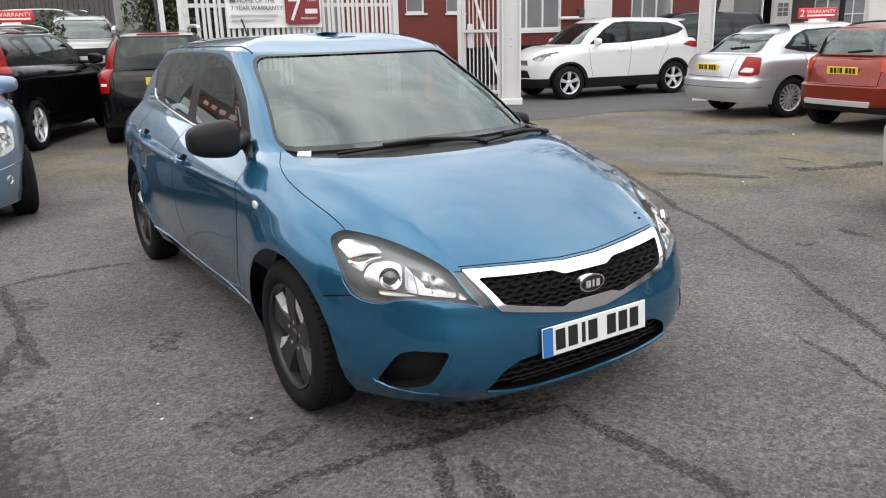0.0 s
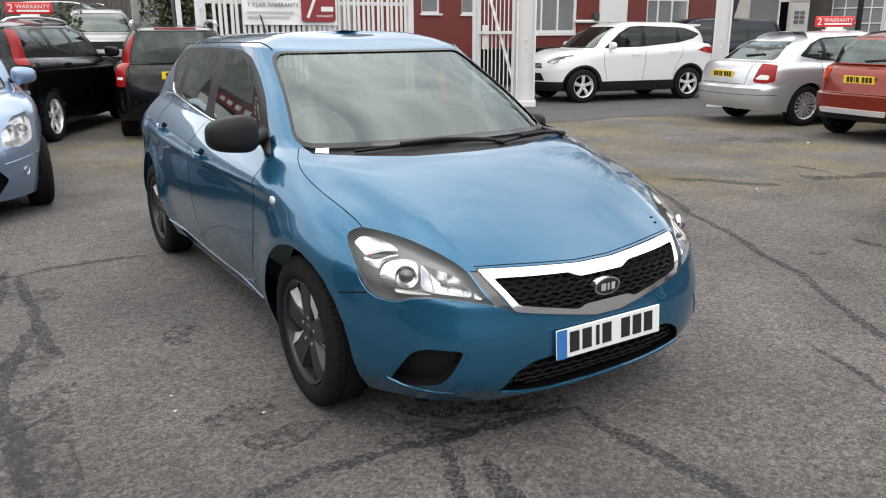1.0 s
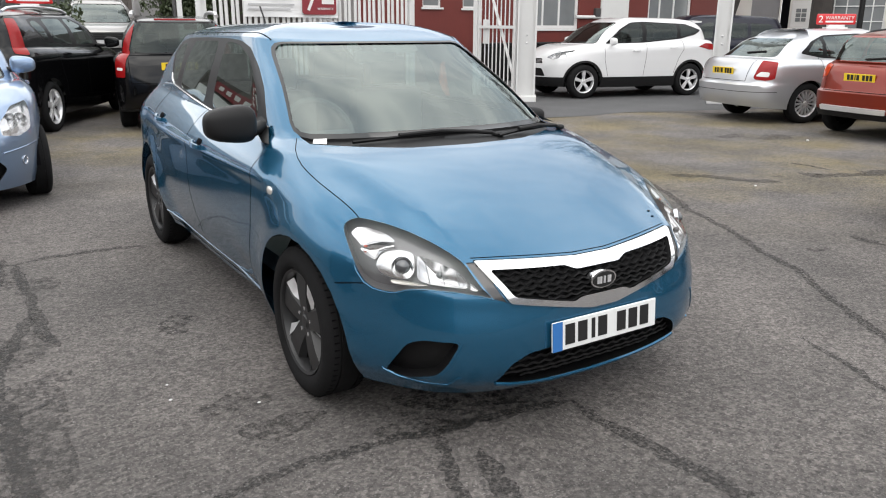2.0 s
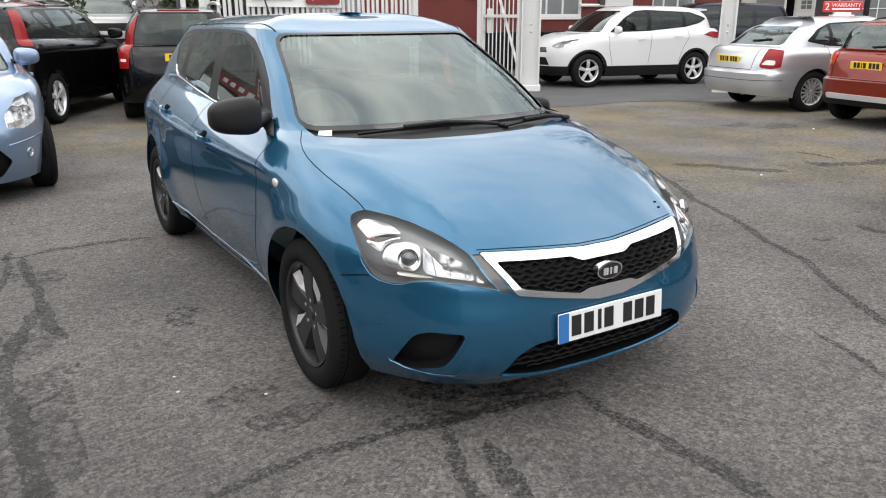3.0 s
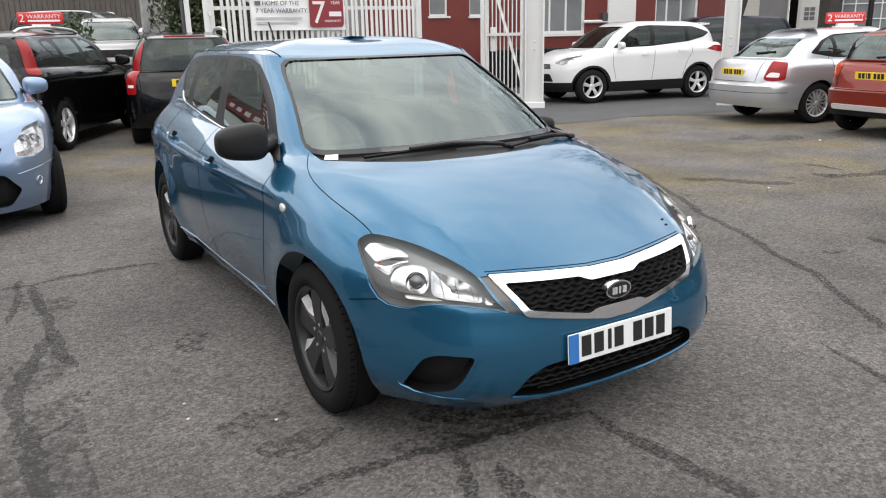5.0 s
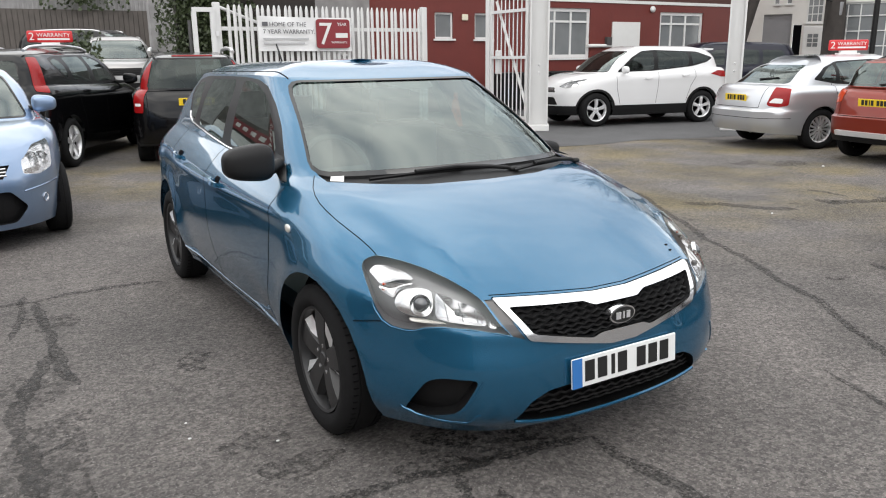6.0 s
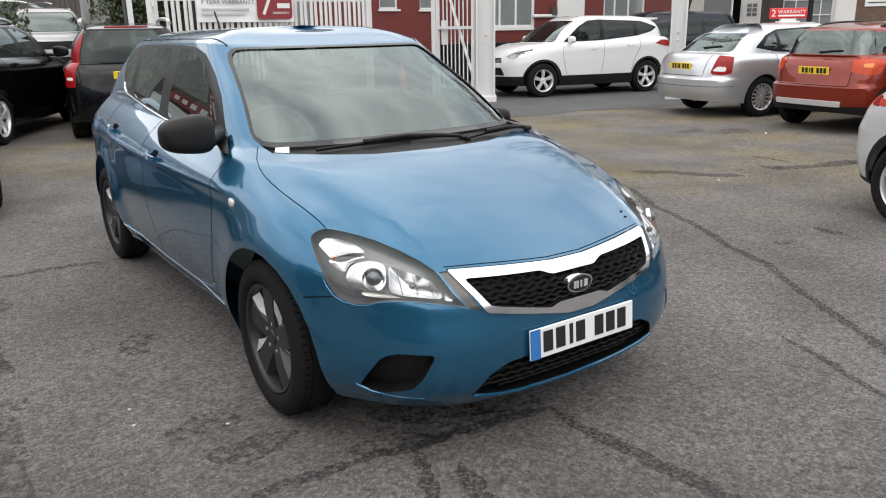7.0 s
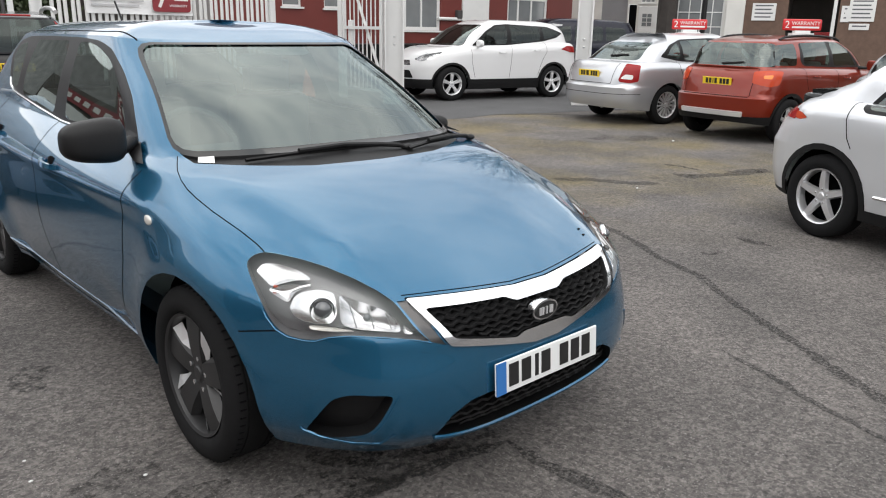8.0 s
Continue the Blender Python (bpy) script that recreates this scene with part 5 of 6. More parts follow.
DARK = variant(**{k: BSUV[k] for k in ("nose tail hw wb H clear bump hood belt belt2 cowl screen roofend glassend rearq hr nr r rim track tw windows windscreen rear_window rim_mat style spokes glass").split()}, paint=M["black_paint"], f=dict(rails=(.9, 3.2, .58, 1.66)))
dk = make_car("dark_estate_car", DARK, "dark estate with pale roof rails behind the silver suv", (.75, -.66), (2.6, 21.6))
dk.location.z = .62


# ---- lettering ----
def lettering(text, size, m, material, parent, name="lettering"):
    cu = bpy.data.curves.new(name, "FONT")
    cu.body, cu.size, cu.extrude = text, size, .002
    tmp = bpy.data.objects.new(name, cu)
    scene.collection.objects.link(tmp)
    me = bpy.data.meshes.new_from_object(tmp)
    bpy.data.objects.remove(tmp)
    bpy.data.curves.remove(cu)
    me.materials.append(material)
    ob = new(name, me)
    ob.parent, ob.matrix_local = parent, m
    return ob


def roof_sign(at, turn):
    """Red board with white lettering on a white magnetic foot."""
    top = tagged(part("roof_sign", bevelled((-.40, -.03, .10), (.40, .03, .32), .03), M["sign_red"], smooth=True), "red roof sign with white lettering on a car", "sign", "roof signs")
    bm = bmesh.new()
    for a, b in (((-.22, -.10, 0), (.22, .10, .05)), ((-.16, -.06, .05), (.16, .06, .10))):
        box(bm, a, b)
    part("foot", bm, M["sign_white"], top)
    lettering("2", .20, pose(-.37, -.032, .145, 90), M["sign_white"], top)
    lettering("WARRANTY", .105, pose(-.23, -.032, .205, 90), M["sign_white"], top)
    part("text_bar", boxes(((-.22, -.034, .145), (.34, -.031, .18))), M["sign_white"], top)
    top.matrix_world = Matrix.Translation(at) @ Matrix.Rotation(turn, 4, "Z") @ Matrix.Scale(.78, 4)
    return top


rs = roof_sign((10.6, 4.9, 1.44), radians(-38))
copy_thing(rs, Matrix.Translation((10.72, 3.02, 1.45)) @ Matrix.Rotation(radians(-40), 4, "Z"))
copy_thing(rs, Matrix.Translation((-.75, 10.6, 1.68)) @ Matrix.Rotation(radians(-6), 4, "Z"))

# ---- ground ----
def asphalt():
    m = bpy.data.materials.new("asphalt")
    m.use_nodes = True
    n, l = m.node_tree.nodes, m.node_tree.links
    b = n["Principled BSDF"]
    b.inputs["Roughness"].default_value = 0.85
    tc = n.new("ShaderNodeTexCoord")
    def noise_of(scale, detail=4, rough=.6, lo=.4, hi=.6):
        t, r = n.new("ShaderNodeTexNoise"), n.new("ShaderNodeMapRange")
        t.inputs["Scale"].default_value, t.inputs["Detail"].default_value, t.inputs["Roughness"].default_value = scale, detail, rough
        r.inputs["From Min"].default_value, r.inputs["From Max"].default_value = lo, hi
        l.new(tc.outputs["Object"], t.inputs["Vector"]); l.new(t.outputs["Fac"], r.inputs[0])
        return r.outputs[0]
    def mixed(fac, c0, c1, blend="MIX"):
        x = n.new("ShaderNodeMix")
        x.data_type, x.blend_type = "RGBA", blend
        for k, v in ((0, fac), (6, c0), (7, c1)):
            if isinstance(v, tuple):
                x.inputs[k].default_value = (*v, 1)
            elif isinstance(v, float):
                x.inputs[k].default_value = v
            else:
                l.new(v, x.inputs[k])
        return x.outputs[2]
    stone = noise_of(48, 5, .85, .40, .60)
    grit = noise_of(95, 2, .6, .60, .72)
    vor = n.new("ShaderNodeTexVoronoi")
    vor.inputs["Scale"].default_value = 74
    l.new(tc.outputs["Object"], vor.inputs["Vector"])
    one = n.new("ShaderNodeSeparateColor")
    l.new(vor.outputs["Color"], one.inputs[0])
    base = mixed(one.outputs[0], (.095, .090, .086), (.208, .198, .190))
    base = mixed(stone, mixed(1.0, base, (.52, .52, .52), "MULTIPLY"), mixed(1.0, base, (1.20, 1.15, 1.14), "MULTIPLY"))
    base = mixed(1.0, base, mixed(noise_of(17, 6, .75, .36, .64), (.74, .73, .73), (1.22, 1.21, 1.20)), "MULTIPLY")
    base = mixed(grit, base, (.34, .33, .315))
    dark = mixed(noise_of(.9, 7, .62, .38, .62), (.70, .70, .70), (1.10, 1.09, 1.08))
    spots = mixed(noise_of(3.2, 5, .7, .63, .70), (1.0, 1.0, 1.0), (.55, .55, .55))
    dark = mixed(1.0, dark, spots, "MULTIPLY")
    base = mixed(1.0, base, dark, "MULTIPLY")
    # moss and silt in the shallow hollow on the far side
    sep, add = n.new("ShaderNodeSeparateXYZ"), n.new("ShaderNodeMath")
    l.new(tc.outputs["Object"], sep.inputs[0])
    l.new(sep.outputs[0], add.inputs[0]); l.new(sep.outputs[1], add.inputs[1])
    rng = n.new("ShaderNodeMapRange")
    rng.inputs["From Min"].default_value, rng.inputs["From Max"].default_value = 3.2, 6.5
    l.new(add.outputs[0], rng.inputs[0])
    mul = n.new("ShaderNodeMath"); mul.operation = "MULTIPLY"
    l.new(rng.outputs[0], mul.inputs[0]); l.new(noise_of(.55, 6, .6, .42, .62), mul.inputs[1])
    base = mixed(mul.outputs[0], base, mixed(1.0, base, (1.14, 1.03, .64), "MULTIPLY"))
    l.new(base, b.inputs["Base Color"])
    bp = n.new("ShaderNodeBump")
    bp.inputs["Strength"].default_value, bp.inputs["Distance"].default_value = .7, .006
    l.new(stone, bp.inputs["Height"]); l.new(bp.outputs[0], b.inputs["Normal"])
    return m


M["asphalt"] = asphalt()
def worn(name, color, scale, lo, hi):
    """A stain, shade patch or seal that is worn through in ragged spots."""
    m = mat(name, color, .75, vary=.5, scale=60, bump=.5, bscale=90)
    n, l = m.node_tree.nodes, m.node_tree.links
    t, r, tc = n.new("ShaderNodeTexNoise"), n.new("ShaderNodeMapRange"), n.new("ShaderNodeTexCoord")
    t.inputs["Scale"].default_value, t.inputs["Detail"].default_value, t.inputs["Roughness"].default_value = scale, 8, .72
    r.inputs["From Min"].default_value, r.inputs["From Max"].default_value = lo, hi
    x, see = n.new("ShaderNodeMixShader"), n.new("ShaderNodeBsdfTransparent")
    l.new(tc.outputs["Object"], t.inputs["Vector"]); l.new(t.outputs["Fac"], r.inputs[0]); l.new(r.outputs[0], x.inputs[0])
    l.new(see.outputs[0], x.inputs[1]); l.new(n["Principled BSDF"].outputs[0], x.inputs[2])
    l.new(x.outputs[0], n["Material Output"].inputs[0])
    return m


M["tar"] = worn("tar_seal", (.024, .023, .022), 60, .41, .64)
M["damp"] = worn("damp_asphalt", (.045, .042, .039), 22, .46, .66)
g = bmesh.new()
g.faces.new([g.verts.new(p) for p in ((-400, -400, 0), (400, -400, 0), (400, 400, 0), (-400, 400, 0))])
ground = tagged(part("ground", g, M["asphalt"]), "worn grey asphalt yard with mossy patches", "ground", kind="structure")


dark = bmesh.new()
dark.faces.new([dark.verts.new((x, y, .004)) for x, y in ((4.0, 7.35), (5.2, 7.2), (6.1, 7.3), (6.95, 7.08), (7.4, 7.05), (8.24, 7.15), (8.97, 6.83), (9.85, 6.63), (11.5, 6.2), (14, 5.2), (23, 5.2), (23, 15.4), (4.0, 15.4))])
tagged(part("road", dark, mat("dark_asphalt", (.068, .068, .070), .8, vary=.35, scale=1.4, bump=.4, bscale=120)), "darker smooth asphalt drive by the gate", "road", kind="structure")


def seam(path, width, seed, material, z=.003):
    """A ragged band of tar along a crack."""
    rnd = random.Random(seed)
    pts = []
    for a, b in zip(path, path[1:]):
        a, b = Vector(a), Vector(b)
        k = max(int((b - a).length / .025), 1)
        pts += [a.lerp(b, i / k) for i in range(k)]
    pts.append(Vector(path[-1]))
    bm, prev, drift, full = bmesh.new(), None, 0, .6
    for i, p in enumerate(pts):
        d = (pts[min(i + 1, len(pts) - 1)] - pts[max(i - 1, 0)]).normalized()
        q = Vector((-d.y, d.x))
        drift = drift * .9 + rnd.uniform(-.007, .007)
        full = full * .72 + rnd.uniform(.15, 1.15) * .28
        end = min(1, i / 4, (len(pts) - 1 - i) / 4)
        w = width * full * end * .55 + .002
        a, b = p + q * (drift + w * rnd.uniform(.75, 1.25)), p + q * (drift - w * rnd.uniform(.75, 1.25))
        r = [bm.verts.new((a.x, a.y, z)), bm.verts.new((b.x, b.y, z))]
        if prev:
            bm.faces.new((prev[0], prev[1], r[1], r[0]))
        prev = r
    return bm


def seam_thing(path, width, seed, label="dark tar sealed crack in the asphalt"):
    return tagged(part("tar_seam", seam(path, width, seed, None), M["tar"]), label, "crack", "tar seams", "structure")


seam_thing([(.04, -.69), (.03, -.87), (.03, -1.01), (.05, -1.14), (.05, -1.26), (.07, -1.38), (.07, -1.50), (.08, -2.2), (.05, -3.2)], .085, 1)
seam_thing([(4.3, 3.3), (4.04, 2.87), (3.53, 1.95), (3.15, 1.37), (2.92, .81), (2.60, .27), (2.43, -.10), (2.17, -.46), (1.97, -.77), (1.76, -1.08), (1.4, -1.6), (1.0, -2.3)], .078, 2)
seam_thing([(1.45, -.80), (1.41, -.88), (1.35, -1.05), (1.25, -1.24), (1.21, -1.38), (1.1, -1.7)], .043, 3)
seam_thing([(-1.5, -.62), (-1.24, -.59), (-1.07, -.55), (-.94, -.57), (-.81, -.56), (-.68, -.57), (-.57, -.61), (-.41, -.64), (-.23, -.66), (.04, -.69)], .070, 4)
seam_thing([(-.58, -.62), (-.61, -.72), (-.64, -.80), (-.70, -.96), (-.75, -1.2)], .078, 5)
seam_thing([(-.50, -.80), (-.54, -.93), (-.57, -1.06), (-.6, -1.3)], .093, 6)
seam_thing([(-2.6, 2.6), (-1.76, 2.58), (-1.56, 2.65), (-1.36, 2.63), (-1.15, 2.65), (-.94, 2.61)], .078, 7)
seam_thing([(-1.74, 2.57), (-1.74, 2.24), (-1.72, 1.88), (-1.73, 1.47), (-1.73, 1.2), (-1.70, .99)], .075, 8)
seam_thing([(-1.75, 1.53), (-1.82, 1.23), (-1.89, 1.0), (-1.95, .8), (-1.95, .55), (-1.93, .35), (-1.92, .17), (-1.93, -.09), (-1.92, -.5)], .115, 9)
seam_thing([(-1.92, .30), (-1.85, .34), (-1.79, .37), (-1.72, .38)], .060, 15)
seam_thing([(-1.80, 2.76), (-1.85, 2.25), (-1.93, 1.85)], .060, 16)
seam_thing([(5.5, 1.95), (5.52, 1.72), (5.80, 1.63), (6.04, 1.52), (6.45, 1.48), (6.5, 1.3)], .30, 10, "damp broken crack in the asphalt")
seam_thing([(4.25, 2.6), (4.32, 2.48), (4.54, 2.29), (4.68, 1.94), (4.9, 1.7)], .22, 12, "faint dark patch line in the asphalt")
seam_thing([(5.98, 2.4), (6.0, 2.1), (5.95, 1.85)], .10, 13, "short dark crack in the asphalt")
seam_thing([(3.52, .2), (3.5, .05), (3.48, -.1)], .12, 14, "short dark crack in the asphalt")
seam_thing([(4.2, 7.35), (6.87, 7.12), (7.98, 7.24), (9.20, 6.50), (9.8, 5.4)], .109, 11)


def stain(at, r, seed, flat=1.0):
    rnd = random.Random(seed)
    n = 36
    bm = bmesh.new()
    ph = [rnd.uniform(0, 6.28) for _ in range(5)]
    bm.faces.new([bm.verts.new((at[0] + r * (1 + .25 * sum(math.sin((k + 2) * a + ph[k]) / (k + 1) for k in range(5))) * math.cos(a), at[1] + flat * r * (1 + .25 * sum(math.sin((k + 2) * a + ph[k]) / (k + 1) for k in range(5))) * math.sin(a), .0022)) for a in (2 * math.pi * i / n for i in range(n))])
    return tagged(part("damp_stain", bm, M["damp"]), "dark damp stain on the asphalt", "stain", "stains", "structure")


# The last four paint a deeper shadow under the car's nose; others are damp.
for k, (x, y, r, fl) in enumerate(((7.69, 3.77, .4, .4), (7.26, 4.15, .25, .6), (-1.14, 1.0, .09, 1.4), (-1.14, .01, .12, .8), (-1.05, -.27, .13, .8), (-1.72, .65, .08, .7), (-1.95, .12, .30, 1.3), (-1.70, 2.07, .12, 1.6), (-1.86, 1.05, .14, 1.8), (2.98, .1, .10, .5), (-.40, -.50, .24, .75), (-.12, -.56, .16, .7), (-.62, -.55, .14, .6), (-.30, -.34, .22, .9))):
    stain((x, y), r, k, fl)
for x, y, r in ((7.77, 3.32, .018), (4.51, 1.73, .011), (-1.34, .32, .005), (-1.36, .17, .006), (-1.06, -.04, .006)):
    chip = part("stone_chip", blob((0, 0, 0), r, (1.3, .9, .6), 10), M["trim"], smooth=True)
    chip.location = (x, y, r * .5)
    tagged(chip, "small white stone chip lying on the asphalt", "stone", "stone chips")
tagged(part("raised_yard", boxes(((-14, 15.9, 0), (4.2, 30, .36)))  , M["concrete"]), "raised concrete hardstanding", "ground", kind="structure")
tagged(part("raised_step", boxes(((-14, 19.9 + 2.2, .36), (6.5, 30, .62))), M["concrete"]), "higher concrete hardstanding", "ground", kind="structure")


# ---- red painted building ----
def wall_holes(u0, u1, z0, z1, holes, t=.3):
    """A wall along x, its face at y = 0, with openings through it."""
    us = sorted({u0, u1, *(h[0] for h in holes), *(h[1] for h in holes)})
    zs = sorted({z0, z1, *(h[2] for h in holes), *(h[3] for h in holes)})
    bm = bmesh.new()
    for a, b in zip(us, us[1:]):
        for c, e in zip(zs, zs[1:]):
            if not any(h[0] <= (a + b) / 2 <= h[1] and h[2] <= (c + e) / 2 <= h[3] for h in holes):
                box(bm, (a, 0, c), (b, t, e))
    bmesh.ops.remove_doubles(bm, verts=bm.verts[:], dist=.0005)
    return bm


def window(name, m, u0, u1, z0, z1, mullions, transoms, label, fw=.10):
    """A framed window with a pane for each field."""
    w = bmesh.new()
    us, zs = [u0, *mullions, u1], [z0, *transoms, z1]
    for i, u in enumerate(us):
        h = fw if i in (0, len(us) - 1) else fw * .6
        c = u + (h / 2 if i == 0 else -h / 2 if i == len(us) - 1 else 0)
        box(w, (c - h / 2, .05, z0), (c + h / 2, .12, z1))
    for i, z in enumerate(zs):
        h = fw if i in (0, len(zs) - 1) else fw * .6
        c = z + (h / 2 if i == 0 else -h / 2 if i == len(zs) - 1 else 0)
        box(w, (u0, .047, c - h / 2), (u1, .123, c + h / 2))
    ob = tagged(part(name, w, M["trim"]), label, "window", kind="structure")
    part("window_sill", boxes(((u0 - .05, -.05, z0 - .05), (u1 + .05, .1, z0 - .002))), M["trim"], ob)
    for a, b in zip(us, us[1:]):
        for c, e in zip(zs, zs[1:]):
            part("pane", boxes(((a, .08, c), (b, .09, e))), M["window_dark"], ob)
    ob.matrix_world = m
    return ob


F = Matrix.Translation((0, 15.5, 0))
holes = [(8.97, 9.55, 1.94, 2.62), (10.25, 10.82, 1.93, 2.62), (12.5, 14.45, 1.39, 2.82), (17.4, 19.42, 1.45, 2.78)]
wr = tagged(part("wall_red", wall_holes(7.2, 20.75, 0, 3.0, holes), M["red_wall"]), "red painted brick facade with white windows", "wall", kind="structure")
wr.matrix_world = F
wu = tagged(part("wall_red_upper", wall_holes(7.2, 20.75, 3.09, 7.0, []), M["red_dark"]), "dark red upper storey wall", "wall", kind="structure")
wu.matrix_world = F
tr = tagged(part("trim_band", boxes(((7.2, -.03, 3.0), (20.78, .3, 3.09))), M["trim"]), "white painted band course", "trim", kind="structure")
tr.matrix_world = F
sw_ = tagged(part("wall_red_end", boxes(((20.45, .3, 0), (20.75, 9, 7.0))), M["red_wall"]), "red painted end wall", "wall", kind="structure")
sw_.matrix_world = F
window("window_1", F, 8.97, 9.55, 1.94, 2.62, [], [], "small white framed window in the red wall", .05)
window("window_2", F, 10.25, 10.82, 1.93, 2.62, [], [], "small white framed window in the red wall", .05)
window("window_3", F, 12.5, 14.45, 1.39, 2.82, [13.1, 13.72], [2.44], "wide white casement window with top lights")
window("window_4", F, 17.4, 19.42, 1.45, 2.78, [17.97, 18.63], [2.42], "wide white casement window with top lights")
tagged(part("alarm_box", bevelled((9.82, 15.44, 2.42), (10.0, 15.5, 2.58), .015), M["cream"]), "small cream alarm box on the red wall", "alarm box")
tagged(part("wall_lamp", blob((16.99, 15.44, 2.85), .10, (1, .7, 1)), M["trim"]), "round white lamp on the red wall", "lamp")
dr = tagged(part("door_1", bevelled((15.32, 15.44, .0), (16.48, 15.5, 2.45), .01), M["trim"]), "plain white door in the red wall", "door", kind="structure")
part("door_handle", blob((15.45, 15.42, 1.05), .03), M["chrome"], dr)
tagged(part("waste_pipe", tube([Vector((14.3, 15.44, 1.74)), Vector((15.28, 15.44, 1.74))], .05, 10), M["trim"], smooth=True), "white waste pipe along the red wall", "pipe")
tagged(part("meter_box", bevelled((15.05, 15.38, 1.75), (15.25, 15.5, 2.0), .01), M["lamp_dark"]), "small grey meter box", "box")


def bin_thing(at, turn, label):
    bm = bmesh.new()
    lo = [(-.26, -.30), (.26, -.30), (.26, .30), (-.26, .30)]
    a = [bm.verts.new((x * .86, y * .8, .04)) for x, y in lo]
    b = [bm.verts.new((x, y, .95)) for x, y in lo]
    bm.faces.new(a); bm.faces.new(b)
    for i in range(4):
        bm.faces.new((a[i], a[(i + 1) % 4], b[(i + 1) % 4], b[i]))
    bmesh.ops.bevel(bm, geom=bm.edges[:], offset=.02, segments=2, affect="EDGES")
    ob = tagged(part("wheelie_bin", fix(bm), M["plastic"]), label, "bin", "bins")
    part("lid", bevelled((-.29, -.34, .955), (.29, .33, 1.03), .025), M["plastic"], ob)
    part("grab_bar", tube([Vector((-.24, .36, .97)), Vector((.24, .36, .97))], .018, 8), M["plastic"], ob)
    for sx in (-1, 1):
        part("bin_wheel", fix(lathe([(sx * .24, .0005), (sx * .24, .10), (sx * .29, .10), (sx * .29, .0005)], 18)), M["rubber"], ob).matrix_local = Matrix.Translation((0, .26, .10))
    ob.matrix_world = Matrix.Translation(at) @ Matrix.Rotation(turn, 4, "Z")
    return ob


bn = bin_thing((10.55, 14.6, 0), .1, "black wheelie bin against the red wall")
for x, y, a in ((11.15, 14.7, -.1), (12.3, 14.8, .2), (13.0, 14.85, 0), (16.9, 14.9, .1), (17.35, 14.95, -.1)):
    copy_thing(bn, Matrix.Translation((x, y, 0)) @ Matrix.Rotation(a, 4, "Z"))
# traffic cone
bm = bmesh.new()
for i, (r0, z0, r1, z1, mi) in enumerate(((.13, .03, .095, .22, 0), (.095, .22, .07, .36, 1), (.07, .36, .03, .62, 0))):
    bmesh.ops.create_cone(bm, cap_ends=True, segments=20, radius1=r0, radius2=r1, depth=z1 - z0, matrix=Matrix.Translation((0, 0, (z0 + z1) / 2)))
cone = tagged(part("traffic_cone", bm, M["orange"], smooth=True), "orange traffic cone standing on the asphalt", "cone")
part("base", bevelled((-.18, -.18, 0), (.18, .18, .03), .01), M["plastic"], cone)
cone.matrix_world = Matrix.Translation((6.9, 11.2, 0)) @ Matrix.Scale(1.2, 4)

# ---- palisade fence, gate, posts ----
def pale_mesh(h):
    bm = bmesh.new()
    prof = [(-.033, .012), (-.02, -.004), (0, -.014), (.02, -.004), (.033, .012)]
    rows = []
    for z, k in ((.05, 1), (h - .09, 1), (h - .02, .55), (h, .1)):
        rows.append([bm.verts.new((x * k, y, z)) for x, y in prof] + [bm.verts.new((x * k, y + .004, z)) for x, y in prof[::-1]])
    for a, b in zip(rows, rows[1:]):
        for i in range(10):
            bm.faces.new((a[i], a[(i + 1) % 10], b[(i + 1) % 10], b[i]))
    bm.faces.new(rows[-1]); bm.faces.new(rows[0][::-1])
    me = bpy.data.meshes.new("pale")
    fix(bm).to_mesh(me)
    bm.free()
    me.materials.append(M["white_steel"])
    return me


PALE_MESH = pale_mesh(2.47)
fence = tagged(part("palisade_fence", boxes(((2.2, 12.02, .35), (6.62, 12.06, .42)), ((2.2, 12.02, 2.0), (6.62, 12.06, 2.07))), M["white_steel"]), "white steel palisade fence with pointed pales", "fence", kind="structure")
n = 38
for i in range(n):
    p = new("pale", PALE_MESH)
    p.parent, p.location = fence, (2.42 + i * (6.5 - 2.42) / (n - 1), 12.0, 0)
    p.rotation_euler = (0, radians(.35 * math.sin(i * 2.7)), 0)
for x in (2.2, 6.62):
    part("fence_post", bevelled((x - .06, 11.98, 0), (x + .06, 12.1, 2.5), .008, 1), M["white_steel"], fence)
part("brace", tube([Vector((2.2, 12.11, 2.45)), Vector((3.4, 12.11, 2.0)), Vector((4.9, 12.11, 1.5))], .03, 8), M["white_steel"], fence)
side_gate = tagged(part("small_gate", boxes(((1.72, 11.9, .1), (1.8, 11.96, 2.4)), ((2.05, 11.9, .1), (2.13, 11.96, 2.4)), ((1.72, 11.897, 2.32), (2.13, 11.963, 2.4)), ((1.72, 11.897, 1.3), (2.13, 11.963, 1.38)), ((1.72, 11.897, .1), (2.13, 11.963, .18))), M["white_steel"]), "narrow white tubular steel gate frame", "gate")
part("hinge", boxes(((2.12, 11.9, 1.9), (2.18, 11.95, 1.98))), M["alloy"], side_gate)

def prism(poly, y0, y1):
    """A flat slab with the outline poly in x and z."""
    bm = bmesh.new()
    a, b = ([bm.verts.new((x, y, z)) for x, z in poly] for y in (y0, y1))
    bm.faces.new(a); bm.faces.new(b[::-1])
    for i in range(len(poly)):
        bm.faces.new((a[i], a[i - 1], b[i - 1], b[i]))
    return fix(bm)


